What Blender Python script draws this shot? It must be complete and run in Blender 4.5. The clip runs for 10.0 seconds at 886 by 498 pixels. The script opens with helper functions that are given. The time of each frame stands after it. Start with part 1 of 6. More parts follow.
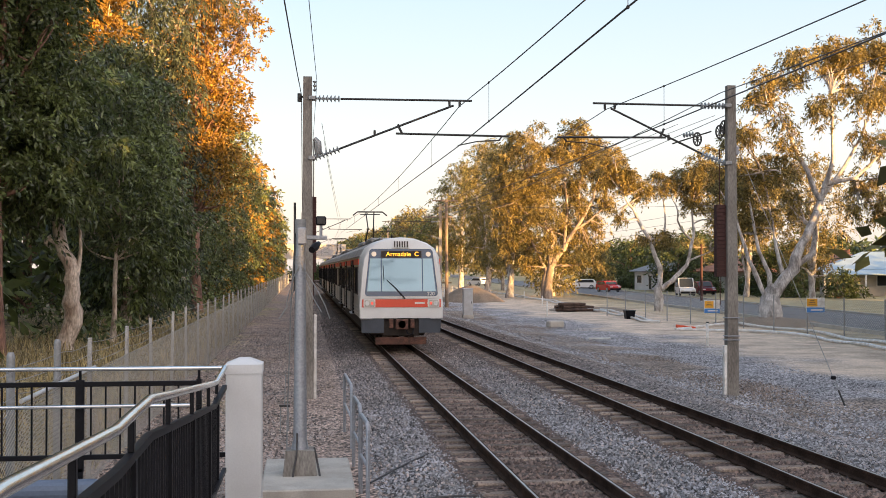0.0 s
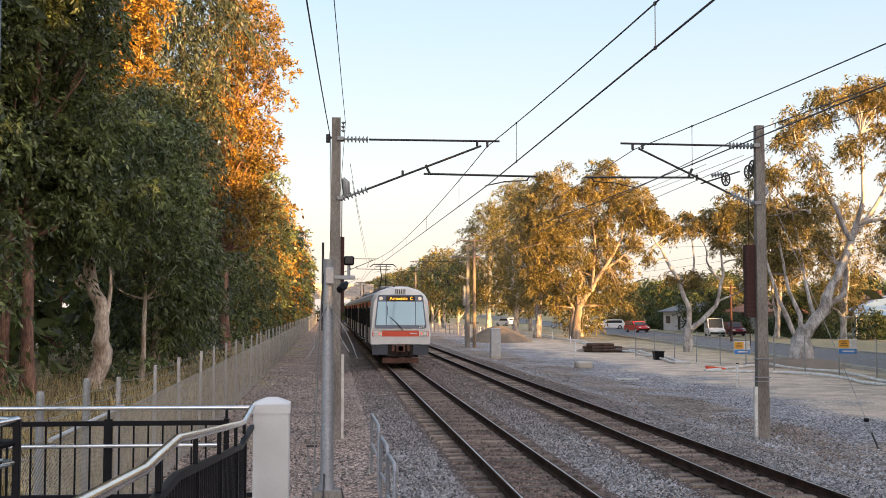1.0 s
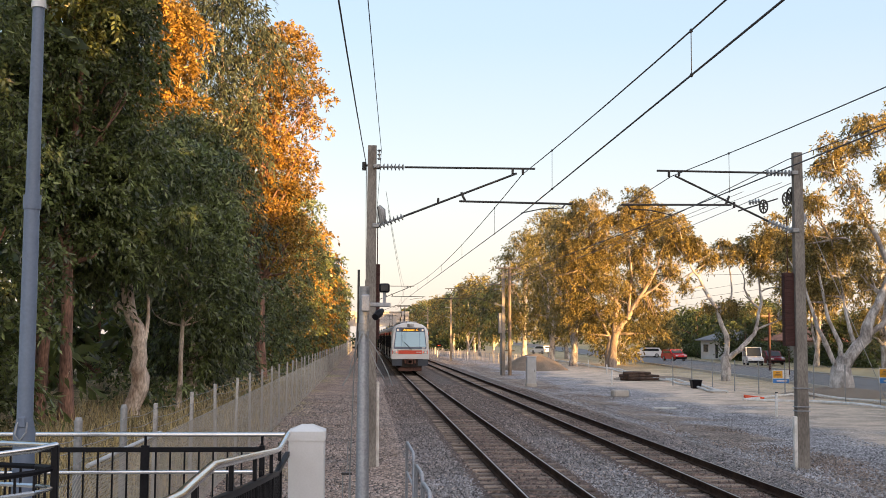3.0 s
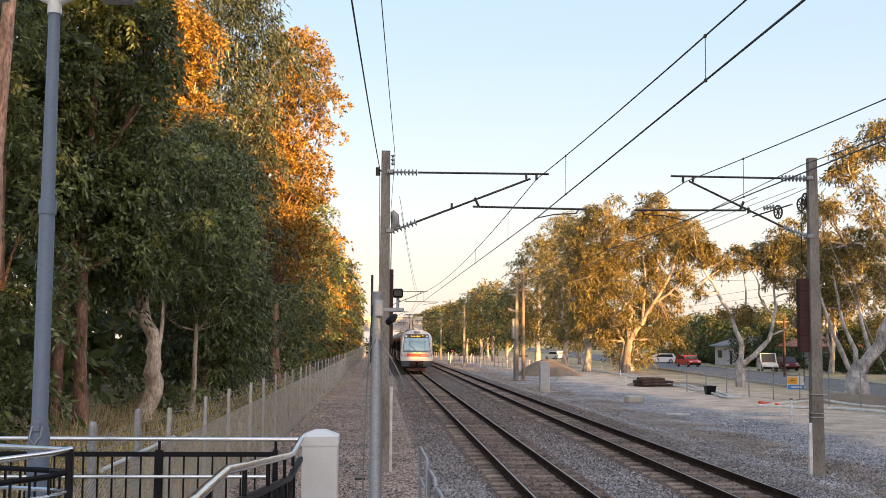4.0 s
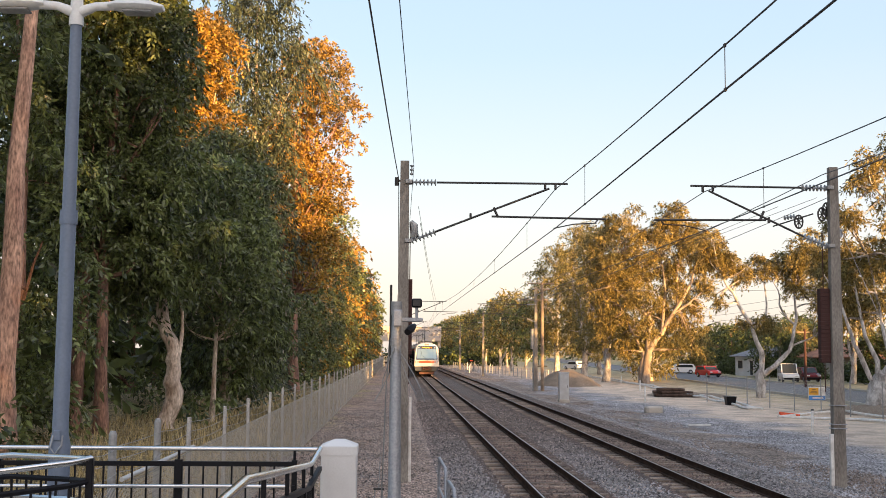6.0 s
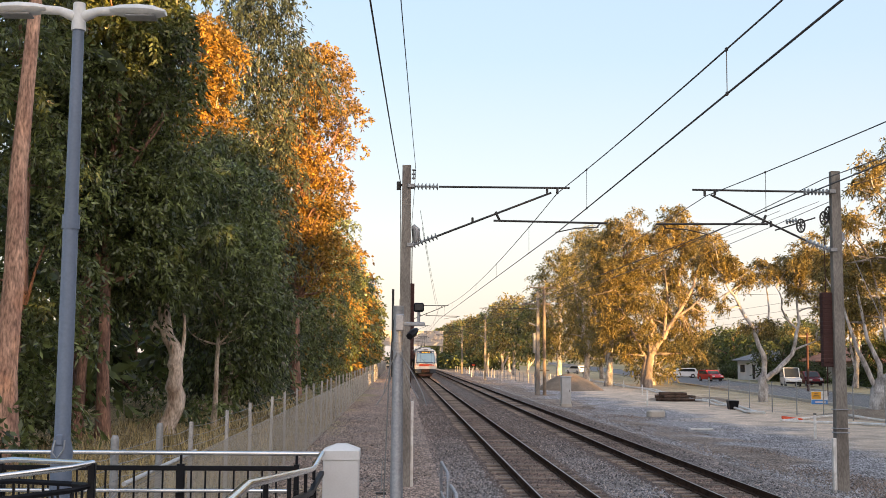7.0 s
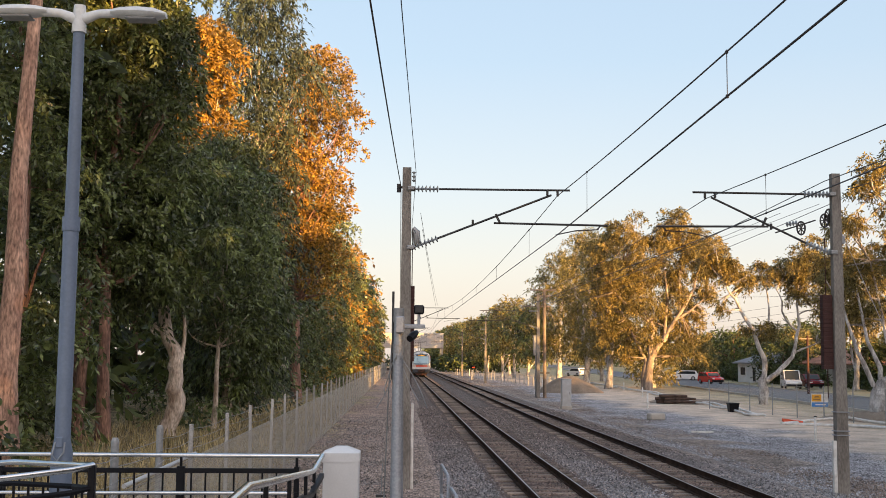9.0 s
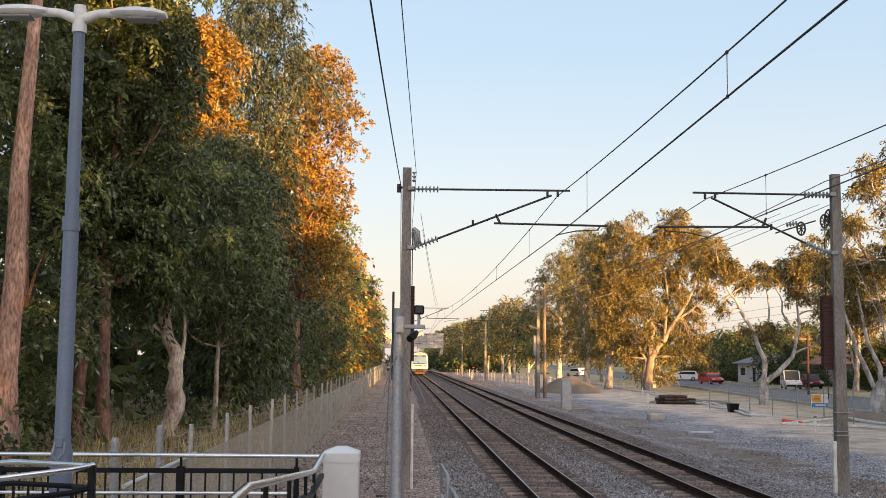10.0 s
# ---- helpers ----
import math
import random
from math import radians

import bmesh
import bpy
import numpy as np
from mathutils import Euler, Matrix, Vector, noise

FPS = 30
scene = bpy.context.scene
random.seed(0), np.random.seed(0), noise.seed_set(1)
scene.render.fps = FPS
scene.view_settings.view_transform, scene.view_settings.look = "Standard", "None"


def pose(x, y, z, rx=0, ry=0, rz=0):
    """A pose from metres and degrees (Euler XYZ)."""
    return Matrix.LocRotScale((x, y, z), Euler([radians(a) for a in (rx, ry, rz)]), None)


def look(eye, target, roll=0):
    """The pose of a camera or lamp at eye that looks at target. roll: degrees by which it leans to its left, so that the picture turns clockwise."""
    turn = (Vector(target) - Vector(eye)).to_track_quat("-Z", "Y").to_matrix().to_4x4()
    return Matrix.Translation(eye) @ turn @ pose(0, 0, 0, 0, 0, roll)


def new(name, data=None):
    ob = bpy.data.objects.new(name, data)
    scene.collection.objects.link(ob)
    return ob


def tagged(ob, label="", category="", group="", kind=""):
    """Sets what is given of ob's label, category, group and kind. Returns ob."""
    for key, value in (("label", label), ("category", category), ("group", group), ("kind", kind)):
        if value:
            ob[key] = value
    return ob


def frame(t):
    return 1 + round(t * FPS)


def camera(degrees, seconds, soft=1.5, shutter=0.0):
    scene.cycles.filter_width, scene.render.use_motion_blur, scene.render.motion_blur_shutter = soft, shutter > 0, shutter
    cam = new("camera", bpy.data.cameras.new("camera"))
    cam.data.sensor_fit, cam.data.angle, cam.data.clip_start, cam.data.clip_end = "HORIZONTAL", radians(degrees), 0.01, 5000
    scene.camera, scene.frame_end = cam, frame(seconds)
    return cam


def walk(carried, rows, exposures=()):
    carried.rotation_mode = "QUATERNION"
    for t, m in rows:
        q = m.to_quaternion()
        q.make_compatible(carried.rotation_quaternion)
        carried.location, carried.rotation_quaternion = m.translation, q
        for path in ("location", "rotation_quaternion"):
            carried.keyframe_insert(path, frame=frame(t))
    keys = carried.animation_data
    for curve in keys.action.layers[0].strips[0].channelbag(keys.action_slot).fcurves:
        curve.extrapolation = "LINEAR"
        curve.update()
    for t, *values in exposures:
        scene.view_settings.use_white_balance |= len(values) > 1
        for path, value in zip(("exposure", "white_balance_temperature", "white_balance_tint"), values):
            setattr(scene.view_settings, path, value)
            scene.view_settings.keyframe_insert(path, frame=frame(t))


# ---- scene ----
EYE = (0.0, 0.0, 2.7)
TURNS = [(0.0, -7.10, 1.06, -0.00),
        (0.5, -6.31, 2.20, -0.11),
        (1.0, -5.70, 3.09, -0.11),
        (1.5, -5.11, 3.82, -0.17),
        (2.0, -4.63, 4.13, -0.25),
        (2.5, -4.24, 4.30, -0.26),
        (4.0, -3.23, 4.74, -0.42),
        (4.5, -2.84, 4.78, -0.45),
        (5.0, -2.56, 4.88, -0.47),
        (5.5, -2.39, 5.07, -0.50),
        (7.0, -2.17, 5.45, -0.46),
        (7.5, -2.17, 5.52, -0.48),
        (8.0, -2.17, 5.56, -0.50),
        (8.5, -2.16, 5.57, -0.47),
        (9.0, -2.16, 5.57, -0.48),
        (9.5, -2.16, 5.57, -0.54),
        (10.0, -2.16, 5.58, -0.52)]
cam = camera(42.9, 10.0, soft=0.6)
walk(cam, [(t, pose(*EYE, 90 + p, r, y)) for t, y, p, r in TURNS],
     exposures=[(0.0, 2.15), (1.0, 2.12), (2.5, 2.08), (5.0, 2.1), (7.0, 2.09), (7.8, 1.97), (10.0, 1.93)])

# ---- sky and sun ----
SUN_EL, SUN_DIR = 4.6, (0.62, -0.785)
world = bpy.data.worlds.new("evening_sky")
scene.world = world
world.use_nodes = True
wn, wl = world.node_tree.nodes, world.node_tree.links
sky = wn.new("ShaderNodeTexSky")
sky.sky_type = "NISHITA"
sky.sun_disc = False
sky.sun_elevation = radians(SUN_EL)
sky.sun_rotation = math.atan2(SUN_DIR[0], SUN_DIR[1])
sky.air_density, sky.dust_density, sky.ozone_density = 1.0, 1.2, 1.5
# evening haze: the clear sky paled by a soft veil, blue above and peach at the horizon
wtc = wn.new("ShaderNodeTexCoord")
wsep = wn.new("ShaderNodeSeparateXYZ")
wl.new(wtc.outputs["Generated"], wsep.inputs[0])
veil = wn.new("ShaderNodeValToRGB")
for p, c in ((0.02, (4.5, 3.92, 3.6)), (0.08, (4.45, 4.17, 4.0)), (0.15, (3.9, 4.12, 4.42)), (0.26, (3.0, 3.7, 4.5)), (0.6, (2.0, 2.9, 4.2))):
    e = veil.color_ramp.elements.new(p)
    e.color = (*c, 1)
veil.color_ramp.elements.remove(veil.color_ramp.elements[0])
veil.color_ramp.elements.remove(veil.color_ramp.elements[len(veil.color_ramp.elements) - 1])
wl.new(wsep.outputs[2], veil.inputs[0])
wmix = wn.new("ShaderNodeMix")
wmix.data_type = "RGBA"
wmix.inputs[0].default_value = 0.7
wl.new(sky.outputs[0], wmix.inputs[6]), wl.new(veil.outputs[0], wmix.inputs[7])
# the glow of sunset round the sun
wdot = wn.new("ShaderNodeVectorMath")
wdot.operation = "DOT_PRODUCT"
wdot.inputs[1].default_value = (SUN_DIR[0], SUN_DIR[1], 0.08)
wl.new(wtc.outputs["Generated"], wdot.inputs[0])
wmap = wn.new("ShaderNodeMapRange")
wmap.interpolation_type = "SMOOTHSTEP"
wmap.inputs[1].default_value, wmap.inputs[2].default_value = -0.15, 1.0
wl.new(wdot.outputs["Value"], wmap.inputs[0])
wglow = wn.new("ShaderNodeMix")
wglow.data_type, wglow.blend_type = "RGBA", "ADD"
wglow.inputs[7].default_value = (5.3, 4.0, 3.1, 1)
wl.new(wmap.outputs[0], wglow.inputs[0])
wl.new(wmix.outputs[2], wglow.inputs[6])
wl.new(wglow.outputs[2], wn["Background"].inputs[0])
wn["Background"].inputs[1].default_value = 0.066
sun_data = bpy.data.lights.new("sun", "SUN")
sun_data.energy, sun_data.angle, sun_data.color = 5.0, radians(0.6), (1.0, 0.55, 0.18)
sun = new("sun", sun_data)
sun.matrix_world = look((SUN_DIR[0] * 100, SUN_DIR[1] * 100, 100 * math.tan(radians(SUN_EL))), (0, 0, 0))


# ---- materials ----
def mat(name, col, rough=0.7, metal=0.0, var=0.25, scale=6.0, bump=0.0, bscale=40.0, col2=None, island=0.0, emit=None, spec=0.5, objrand=0.0, cells=0.0, stretch=1.0):
    m = bpy.data.materials.new(name)
    m.use_nodes = True
    n, l = m.node_tree.nodes, m.node_tree.links
    b = n["Principled BSDF"]
    b.inputs["Roughness"].default_value, b.inputs["Metallic"].default_value = rough, metal
    b.inputs["Specular IOR Level"].default_value = spec
    tc = n.new("ShaderNodeTexCoord")
    big = n.new("ShaderNodeTexNoise")
    big.inputs["Scale"].default_value, big.inputs["Detail"].default_value = scale, 6
    fine = n.new("ShaderNodeTexNoise")
    fine.inputs["Scale"].default_value, fine.inputs["Detail"].default_value = bscale, 4
    src_vec = tc.outputs["Object"]
    if stretch != 1.0:
        # grain drawn out along the height
        mp = n.new("ShaderNodeMapping")
        mp.inputs["Scale"].default_value = (1, 1, stretch)
        l.new(src_vec, mp.inputs["Vector"])
        src_vec = mp.outputs[0]
    for t in (big, fine):
        l.new(src_vec, t.inputs["Vector"])
    grain, relief = fine.outputs[0], fine.outputs[0]
    if cells:
        # crushed stone: each cell a stone of its own tone, with dark joints
        cell = n.new("ShaderNodeTexVoronoi")
        cell.inputs["Scale"].default_value = cells
        l.new(tc.outputs["Object"], cell.inputs["Vector"])
        sx = n.new("ShaderNodeSeparateColor")
        l.new(cell.outputs["Color"], sx.inputs[0])
        inv = n.new("ShaderNodeMath")
        inv.operation = "SUBTRACT"
        inv.inputs[0].default_value = 1.0
        l.new(cell.outputs["Distance"], inv.inputs[1])
        pw = n.new("ShaderNodeMath")
        pw.operation = "MULTIPLY_ADD"
        pw.inputs[1].default_value = 0.55
        l.new(sx.outputs[0], pw.inputs[0]), l.new(inv.outputs[0], pw.inputs[2])
        sc = n.new("ShaderNodeMath")
        sc.operation = "MULTIPLY_ADD"
        sc.inputs[1].default_value, sc.inputs[2].default_value = 0.55, 0.02
        l.new(pw.outputs[0], sc.inputs[0])
        grain, relief = sc.outputs[0], inv.outputs[0]
    c2 = col2 or tuple(v * (1 - var * 1.6) for v in col)
    ramp = n.new("ShaderNodeValToRGB")
    ramp.color_ramp.elements[0].position, ramp.color_ramp.elements[1].position = 0.36, 0.64
    ramp.color_ramp.elements[0].color, ramp.color_ramp.elements[1].color = (*c2, 1), (*col, 1)
    l.new(big.outputs[0], ramp.inputs[0])
    hsv = n.new("ShaderNodeHueSaturation")
    l.new(ramp.outputs[0], hsv.inputs["Color"])
    mr = n.new("ShaderNodeMapRange")
    mr.inputs[1].default_value, mr.inputs[2].default_value = 0.3, 0.7
    mr.inputs[3].default_value, mr.inputs[4].default_value = 1 - var, 1 + var
    l.new(grain, mr.inputs[0])
    val = mr.outputs[0]
    if island or objrand:
        src = n.new("ShaderNodeNewGeometry").outputs["Random Per Island"] if island else n.new("ShaderNodeObjectInfo").outputs["Random"]
        k = island or objrand
        mi = n.new("ShaderNodeMapRange")
        mi.inputs[3].default_value, mi.inputs[4].default_value = 1 - k, 1 + k
        l.new(src, mi.inputs[0])
        mul = n.new("ShaderNodeMath")
        mul.operation = "MULTIPLY"
        l.new(val, mul.inputs[0]), l.new(mi.outputs[0], mul.inputs[1])
        val = mul.outputs[0]
    l.new(val, hsv.inputs["Value"])
    l.new(hsv.outputs[0], b.inputs["Base Color"])
    if bump:
        bp = n.new("ShaderNodeBump")
        bp.inputs["Strength"].default_value, bp.inputs["Distance"].default_value = min(1, bump), 0.02
        l.new(relief, bp.inputs["Height"])
        l.new(bp.outputs[0], b.inputs["Normal"])
    if emit:
        b.inputs["Emission Color"].default_value = (*emit[:3], 1)
        b.inputs["Emission Strength"].default_value = emit[3]
    return m


def leaf_mat(name, col, col2, rough=0.42, spec=0.35):
    """Two-sided leaf: colour drifts over the crown and from leaf to leaf, some light comes through."""
    m = mat(name, col, rough=rough, var=0.3, scale=0.35, bscale=1.6, col2=col2, island=0.75, spec=spec)
    n, l = m.node_tree.nodes, m.node_tree.links
    b = n["Principled BSDF"]
    tr = n.new("ShaderNodeBsdfTranslucent")
    l.new(b.inputs["Base Color"].links[0].from_socket, tr.inputs[0])
    mx = n.new("ShaderNodeMixShader")
    mx.inputs[0].default_value = 0.36
    l.new(b.outputs[0], mx.inputs[1]), l.new(tr.outputs[0], mx.inputs[2])
    l.new(mx.outputs[0], n["Material Output"].inputs[0])
    return m


M = {}
M["leaf_dark"] = leaf_mat("leaf_dark", (0.165, 0.195, 0.065), (0.06, 0.078, 0.03), 0.3, 0.55)
# darker copy of leaf_dark, with the garden's shade put into the colour
M["leaf_garden_shaded"] = leaf_mat("leaf_garden_shaded", (0.085, 0.105, 0.034), (0.04, 0.055, 0.02))
M["leaf_olive"] = leaf_mat("leaf_olive", (0.23, 0.185, 0.058), (0.12, 0.115, 0.042))
# white bark toned down: partial shade on the limbs is in the colour
M["bark_limb"] = mat("bark_limb", (0.33, 0.265, 0.215), 0.85, var=0.3, scale=1.2, bump=0.5, bscale=8, col2=(0.16, 0.125, 0.10), stretch=0.4)
# the low sun's gold is painted into this leaf colour
M["leaf_sunlit_gold"] = leaf_mat("leaf_sunlit_gold", (0.36, 0.205, 0.036), (0.20, 0.13, 0.03))
# olive leaves with some of the evening sun's gold mixed into the colour
M["leaf_road_sunlit"] = leaf_mat("leaf_road_sunlit", (0.255, 0.19, 0.055), (0.125, 0.11, 0.04))
M["leaf_grey"] = leaf_mat("leaf_grey", (0.088, 0.105, 0.06), (0.05, 0.064, 0.038))
M["dry_grass"] = leaf_mat("dry_grass", (0.42, 0.32, 0.16), (0.28, 0.22, 0.10))
M["bark_red"] = mat("bark_red", (0.28, 0.155, 0.11), 0.9, var=0.55, scale=5, bump=1.0, bscale=22, col2=(0.14, 0.075, 0.058), stretch=0.22)
M["bark_pink"] = mat("bark_pink", (0.42, 0.26, 0.19), 0.9, var=0.6, scale=4, bump=1.0, bscale=20, col2=(0.24, 0.135, 0.10), stretch=0.28)
M["bark_pale"] = mat("bark_pale", (0.60, 0.51, 0.43), 0.8, var=0.4, scale=2.6, bump=0.8, bscale=20, col2=(0.27, 0.19, 0.14), stretch=0.35)
M["bark_white"] = mat("bark_white", (0.54, 0.51, 0.485), 0.85, var=0.35, scale=3.0, bump=0.6, bscale=14, col2=(0.21, 0.185, 0.17), stretch=0.45)
M["ballast"] = mat("ballast", (0.27, 0.255, 0.255), 0.9, var=0.8, scale=0.6, bump=1.0, bscale=16, cells=21, col2=(0.19, 0.175, 0.17))
M["ballast_stone"] = mat("ballast_stone", (0.345, 0.33, 0.338), 0.85, var=0.2, scale=0.5, bscale=30, col2=(0.22, 0.205, 0.20), island=0.75)
M["ballast_bed_stone"] = mat("ballast_bed_stone", (0.275, 0.262, 0.268), 0.85, var=0.2, scale=0.5, bscale=30, col2=(0.19, 0.177, 0.17), island=0.9)
M["litter_stone"] = mat("litter_stone", (0.335, 0.265, 0.225), 0.9, var=0.2, scale=0.7, bscale=30, col2=(0.19, 0.165, 0.15), island=0.9)
M["track_stone"] = mat("track_stone", (0.185, 0.125, 0.098), 0.9, var=0.2, scale=0.8, bscale=30, col2=(0.125, 0.088, 0.072), island=0.7)
M["track_gravel"] = mat("track_gravel", (0.155, 0.10, 0.076), 0.95, var=0.7, scale=0.7, bump=1.0, bscale=16, col2=(0.10, 0.066, 0.052), cells=22)
M["rail_side"] = mat("rail_side", (0.06, 0.036, 0.026), 0.95, var=0.3, scale=3, bscale=50, bump=0.3, spec=0.1)
M["rail_top"] = mat("rail_top", (0.50, 0.47, 0.44), 0.45, 1.0, var=0.2, scale=1.2, bscale=8)
M["sleeper"] = mat("sleeper", (0.25, 0.19, 0.145), 0.9, var=0.4, scale=2.5, bump=0.5, bscale=30, col2=(0.12, 0.09, 0.072), objrand=0.5)
M["concrete"] = mat("concrete", (0.47, 0.43, 0.375), 0.85, var=0.14, scale=2.2, bump=0.3, bscale=60, col2=(0.36, 0.325, 0.28))
M["mast_concrete"] = mat("mast_concrete", (0.245, 0.222, 0.195), 0.85, var=0.3, scale=3.0, bump=0.3, bscale=40, col2=(0.155, 0.135, 0.117), stretch=0.3)
M["pillar_white"] = mat("pillar_white", (0.63, 0.625, 0.62), 0.8, var=0.03, scale=1.6, bump=0.08, bscale=60, col2=(0.55, 0.54, 0.53))
M["galv"] = mat("galv", (0.34, 0.355, 0.38), 0.5, 0.55, var=0.15, scale=5, bscale=30, col2=(0.32, 0.33, 0.36))
M["galv_dull"] = mat("galv_dull", (0.33, 0.33, 0.33), 0.6, 0.35, var=0.15, scale=4, bscale=30)
M["stainless"] = mat("stainless", (0.68, 0.67, 0.66), 0.22, 1.0, var=0.08, scale=4, bscale=60)
M["black_steel"] = mat("black_steel", (0.010, 0.010, 0.013), 0.45, 0.0, var=0.2, scale=4, bscale=50, spec=0.14)
M["dark_iron"] = mat("dark_iron", (0.05, 0.047, 0.045), 0.6, 0.3, var=0.2, scale=5, bscale=40)
M["rust"] = mat("rust", (0.05, 0.018, 0.014), 0.8, var=0.3, scale=6, bscale=40, col2=(0.05, 0.016, 0.013))
M["insulator"] = mat("insulator", (0.30, 0.32, 0.33), 0.35, var=0.15, scale=9)
M["pole_blue"] = mat("pole_blue", (0.125, 0.16, 0.225), 0.5, var=0.08, scale=2, bscale=40)
M["lamp_white"] = mat("lamp_white", (0.62, 0.62, 0.61), 0.45, var=0.06, scale=4)
M["wire"] = mat("wire", (0.07, 0.065, 0.065), 0.6, 0.2, var=0.1)
M["white_paint"] = mat("white_paint", (0.74, 0.72, 0.69), 0.6, var=0.1, scale=5, bscale=30, col2=(0.55, 0.52, 0.48))
M["timber"] = mat("timber", (0.27, 0.20, 0.145), 0.85, var=0.25, scale=3, bump=0.4, bscale=25, col2=(0.17, 0.13, 0.10))
M["asphalt"] = mat("asphalt", (0.135, 0.135, 0.14), 0.85, var=0.15, scale=0.5, bscale=30, col2=(0.10, 0.10, 0.105))

M["chain_link"] = mat("chain_link", (0.62, 0.57, 0.50), 0.6, 0.0, var=0.1)
M["post_pale"] = mat("post_pale", (0.46, 0.44, 0.42), 0.7, var=0.2, scale=3, bscale=30, col2=(0.36, 0.33, 0.30), objrand=0.2)
M["bark_dark"] = mat("bark_dark", (0.10, 0.065, 0.05), 0.9, var=0.4, scale=2.0, bump=0.6, bscale=14)
M["sign_yellow"] = mat("sign_yellow", (0.75, 0.36, 0.03), 0.6, var=0.05)
M["sign_blue"] = mat("sign_blue", (0.06, 0.22, 0.55), 0.6, var=0.05)
M["sign_ink"] = mat("sign_ink", (0.05, 0.05, 0.06), 0.6, var=0.05)
M["cabinet_grey"] = mat("cabinet_grey", (0.50, 0.50, 0.50), 0.5, var=0.08, scale=3, col2=(0.42, 0.41, 0.40))
M["orange"] = mat("orange", (0.75, 0.10, 0.03), 0.7, var=0.2)
M["leaf_litter"] = mat("leaf_litter", (0.27, 0.20, 0.155), 0.9, var=0.3, scale=0.7, bscale=20, col2=(0.16, 0.12, 0.095), island=0.7)
M["rust_light"] = mat("rust_light", (0.17, 0.075, 0.05), 0.85, var=0.4, scale=5, bscale=30, col2=(0.07, 0.035, 0.028))
M["soil"] = mat("soil", (0.24, 0.18, 0.13), 0.95, var=0.35, scale=0.8, bump=0.8, bscale=12, col2=(0.16, 0.12, 0.085))
M["bridge_pale"] = mat("bridge_pale", (0.40, 0.38, 0.37), 0.8, var=0.08, scale=0.4, bscale=4, col2=(0.44, 0.42, 0.41))
M["roof_blue"] = mat("roof_blue", (0.30, 0.40, 0.48), 0.5, 0.1, var=0.08, scale=0.6)
M["roof_tile"] = mat("roof_tile", (0.34, 0.15, 0.085), 0.85, var=0.25, scale=1.2, bump=0.6, bscale=8)
M["roof_grey"] = mat("roof_grey", (0.20, 0.20, 0.21), 0.8, var=0.15, scale=1.2, bscale=8)
M["wall_cream"] = mat("wall_cream", (0.46, 0.42, 0.37), 0.85, var=0.1, scale=0.8)
M["wall_white"] = mat("wall_white", (0.62, 0.62, 0.63), 0.85, var=0.08, scale=0.8)
M["wall_brick"] = mat("wall_brick", (0.30, 0.17, 0.12), 0.9, var=0.2, scale=2, bscale=20)
M["glass_dark"] = mat("glass_dark", (0.03, 0.035, 0.04), 0.1, var=0.1, spec=0.35)
M["car_white"] = mat("car_white", (0.70, 0.70, 0.71), 0.25, var=0.03)
M["car_red"] = mat("car_red", (0.50, 0.02, 0.02), 0.25, var=0.05)
M["car_maroon"] = mat("car_maroon", (0.16, 0.015, 0.025), 0.25, var=0.05)
M["lamp_red"] = mat("lamp_red", (0.4, 0.02, 0.02), 0.3, var=0.05)
M["train_silver"] = mat("train_silver", (0.44, 0.41, 0.38), 0.3, 0.8, var=0.12, scale=0.8, bscale=20)
M["train_white"] = mat("train_white", (0.70, 0.69, 0.67), 0.4, var=0.04, scale=1.5, col2=(0.64, 0.62, 0.60))
M["train_roof"] = mat("train_roof", (0.33, 0.32, 0.31), 0.6, 0.2, var=0.2, scale=0.8, col2=(0.22, 0.20, 0.19))
M["train_dark"] = mat("train_dark", (0.05, 0.062, 0.085), 0.45, var=0.15, scale=2)
M["train_band"] = mat("train_band", (0.72, 0.085, 0.04), 0.4, var=0.05, scale=2)
M["train_under"] = mat("train_under", (0.05, 0.036, 0.03), 0.8, var=0.3, scale=3)
# pale blue, part-metal base imitates the sky mirrored in the glass
M["screen_glass"] = mat("screen_glass", (0.22, 0.31, 0.36), 0.06, 0.55, var=0.04, scale=0.5)
M["mask_blue"] = mat("mask_blue", (0.022, 0.045, 0.095), 0.15, var=0.1, scale=1, spec=0.7)
M["coach_glass"] = mat("coach_glass", (0.02, 0.022, 0.024), 0.12, var=0.1, spec=0.35)
M["sign_amber"] = mat("sign_amber", (0.9, 0.42, 0.03), 0.5, var=0.02, emit=(1.0, 0.42, 0.03, 0.55))
M["sign_red"] = mat("sign_red", (0.8, 0.03, 0.02), 0.5, var=0.02, emit=(1.0, 0.03, 0.01, 0.55))
M["lamp_clear"] = mat("lamp_clear", (0.55, 0.54, 0.52), 0.12, 0.5, var=0.05)
M["tail_red"] = mat("tail_red", (0.75, 0.10, 0.08), 0.2, var=0.05, emit=(1.0, 0.12, 0.08, 0.12))


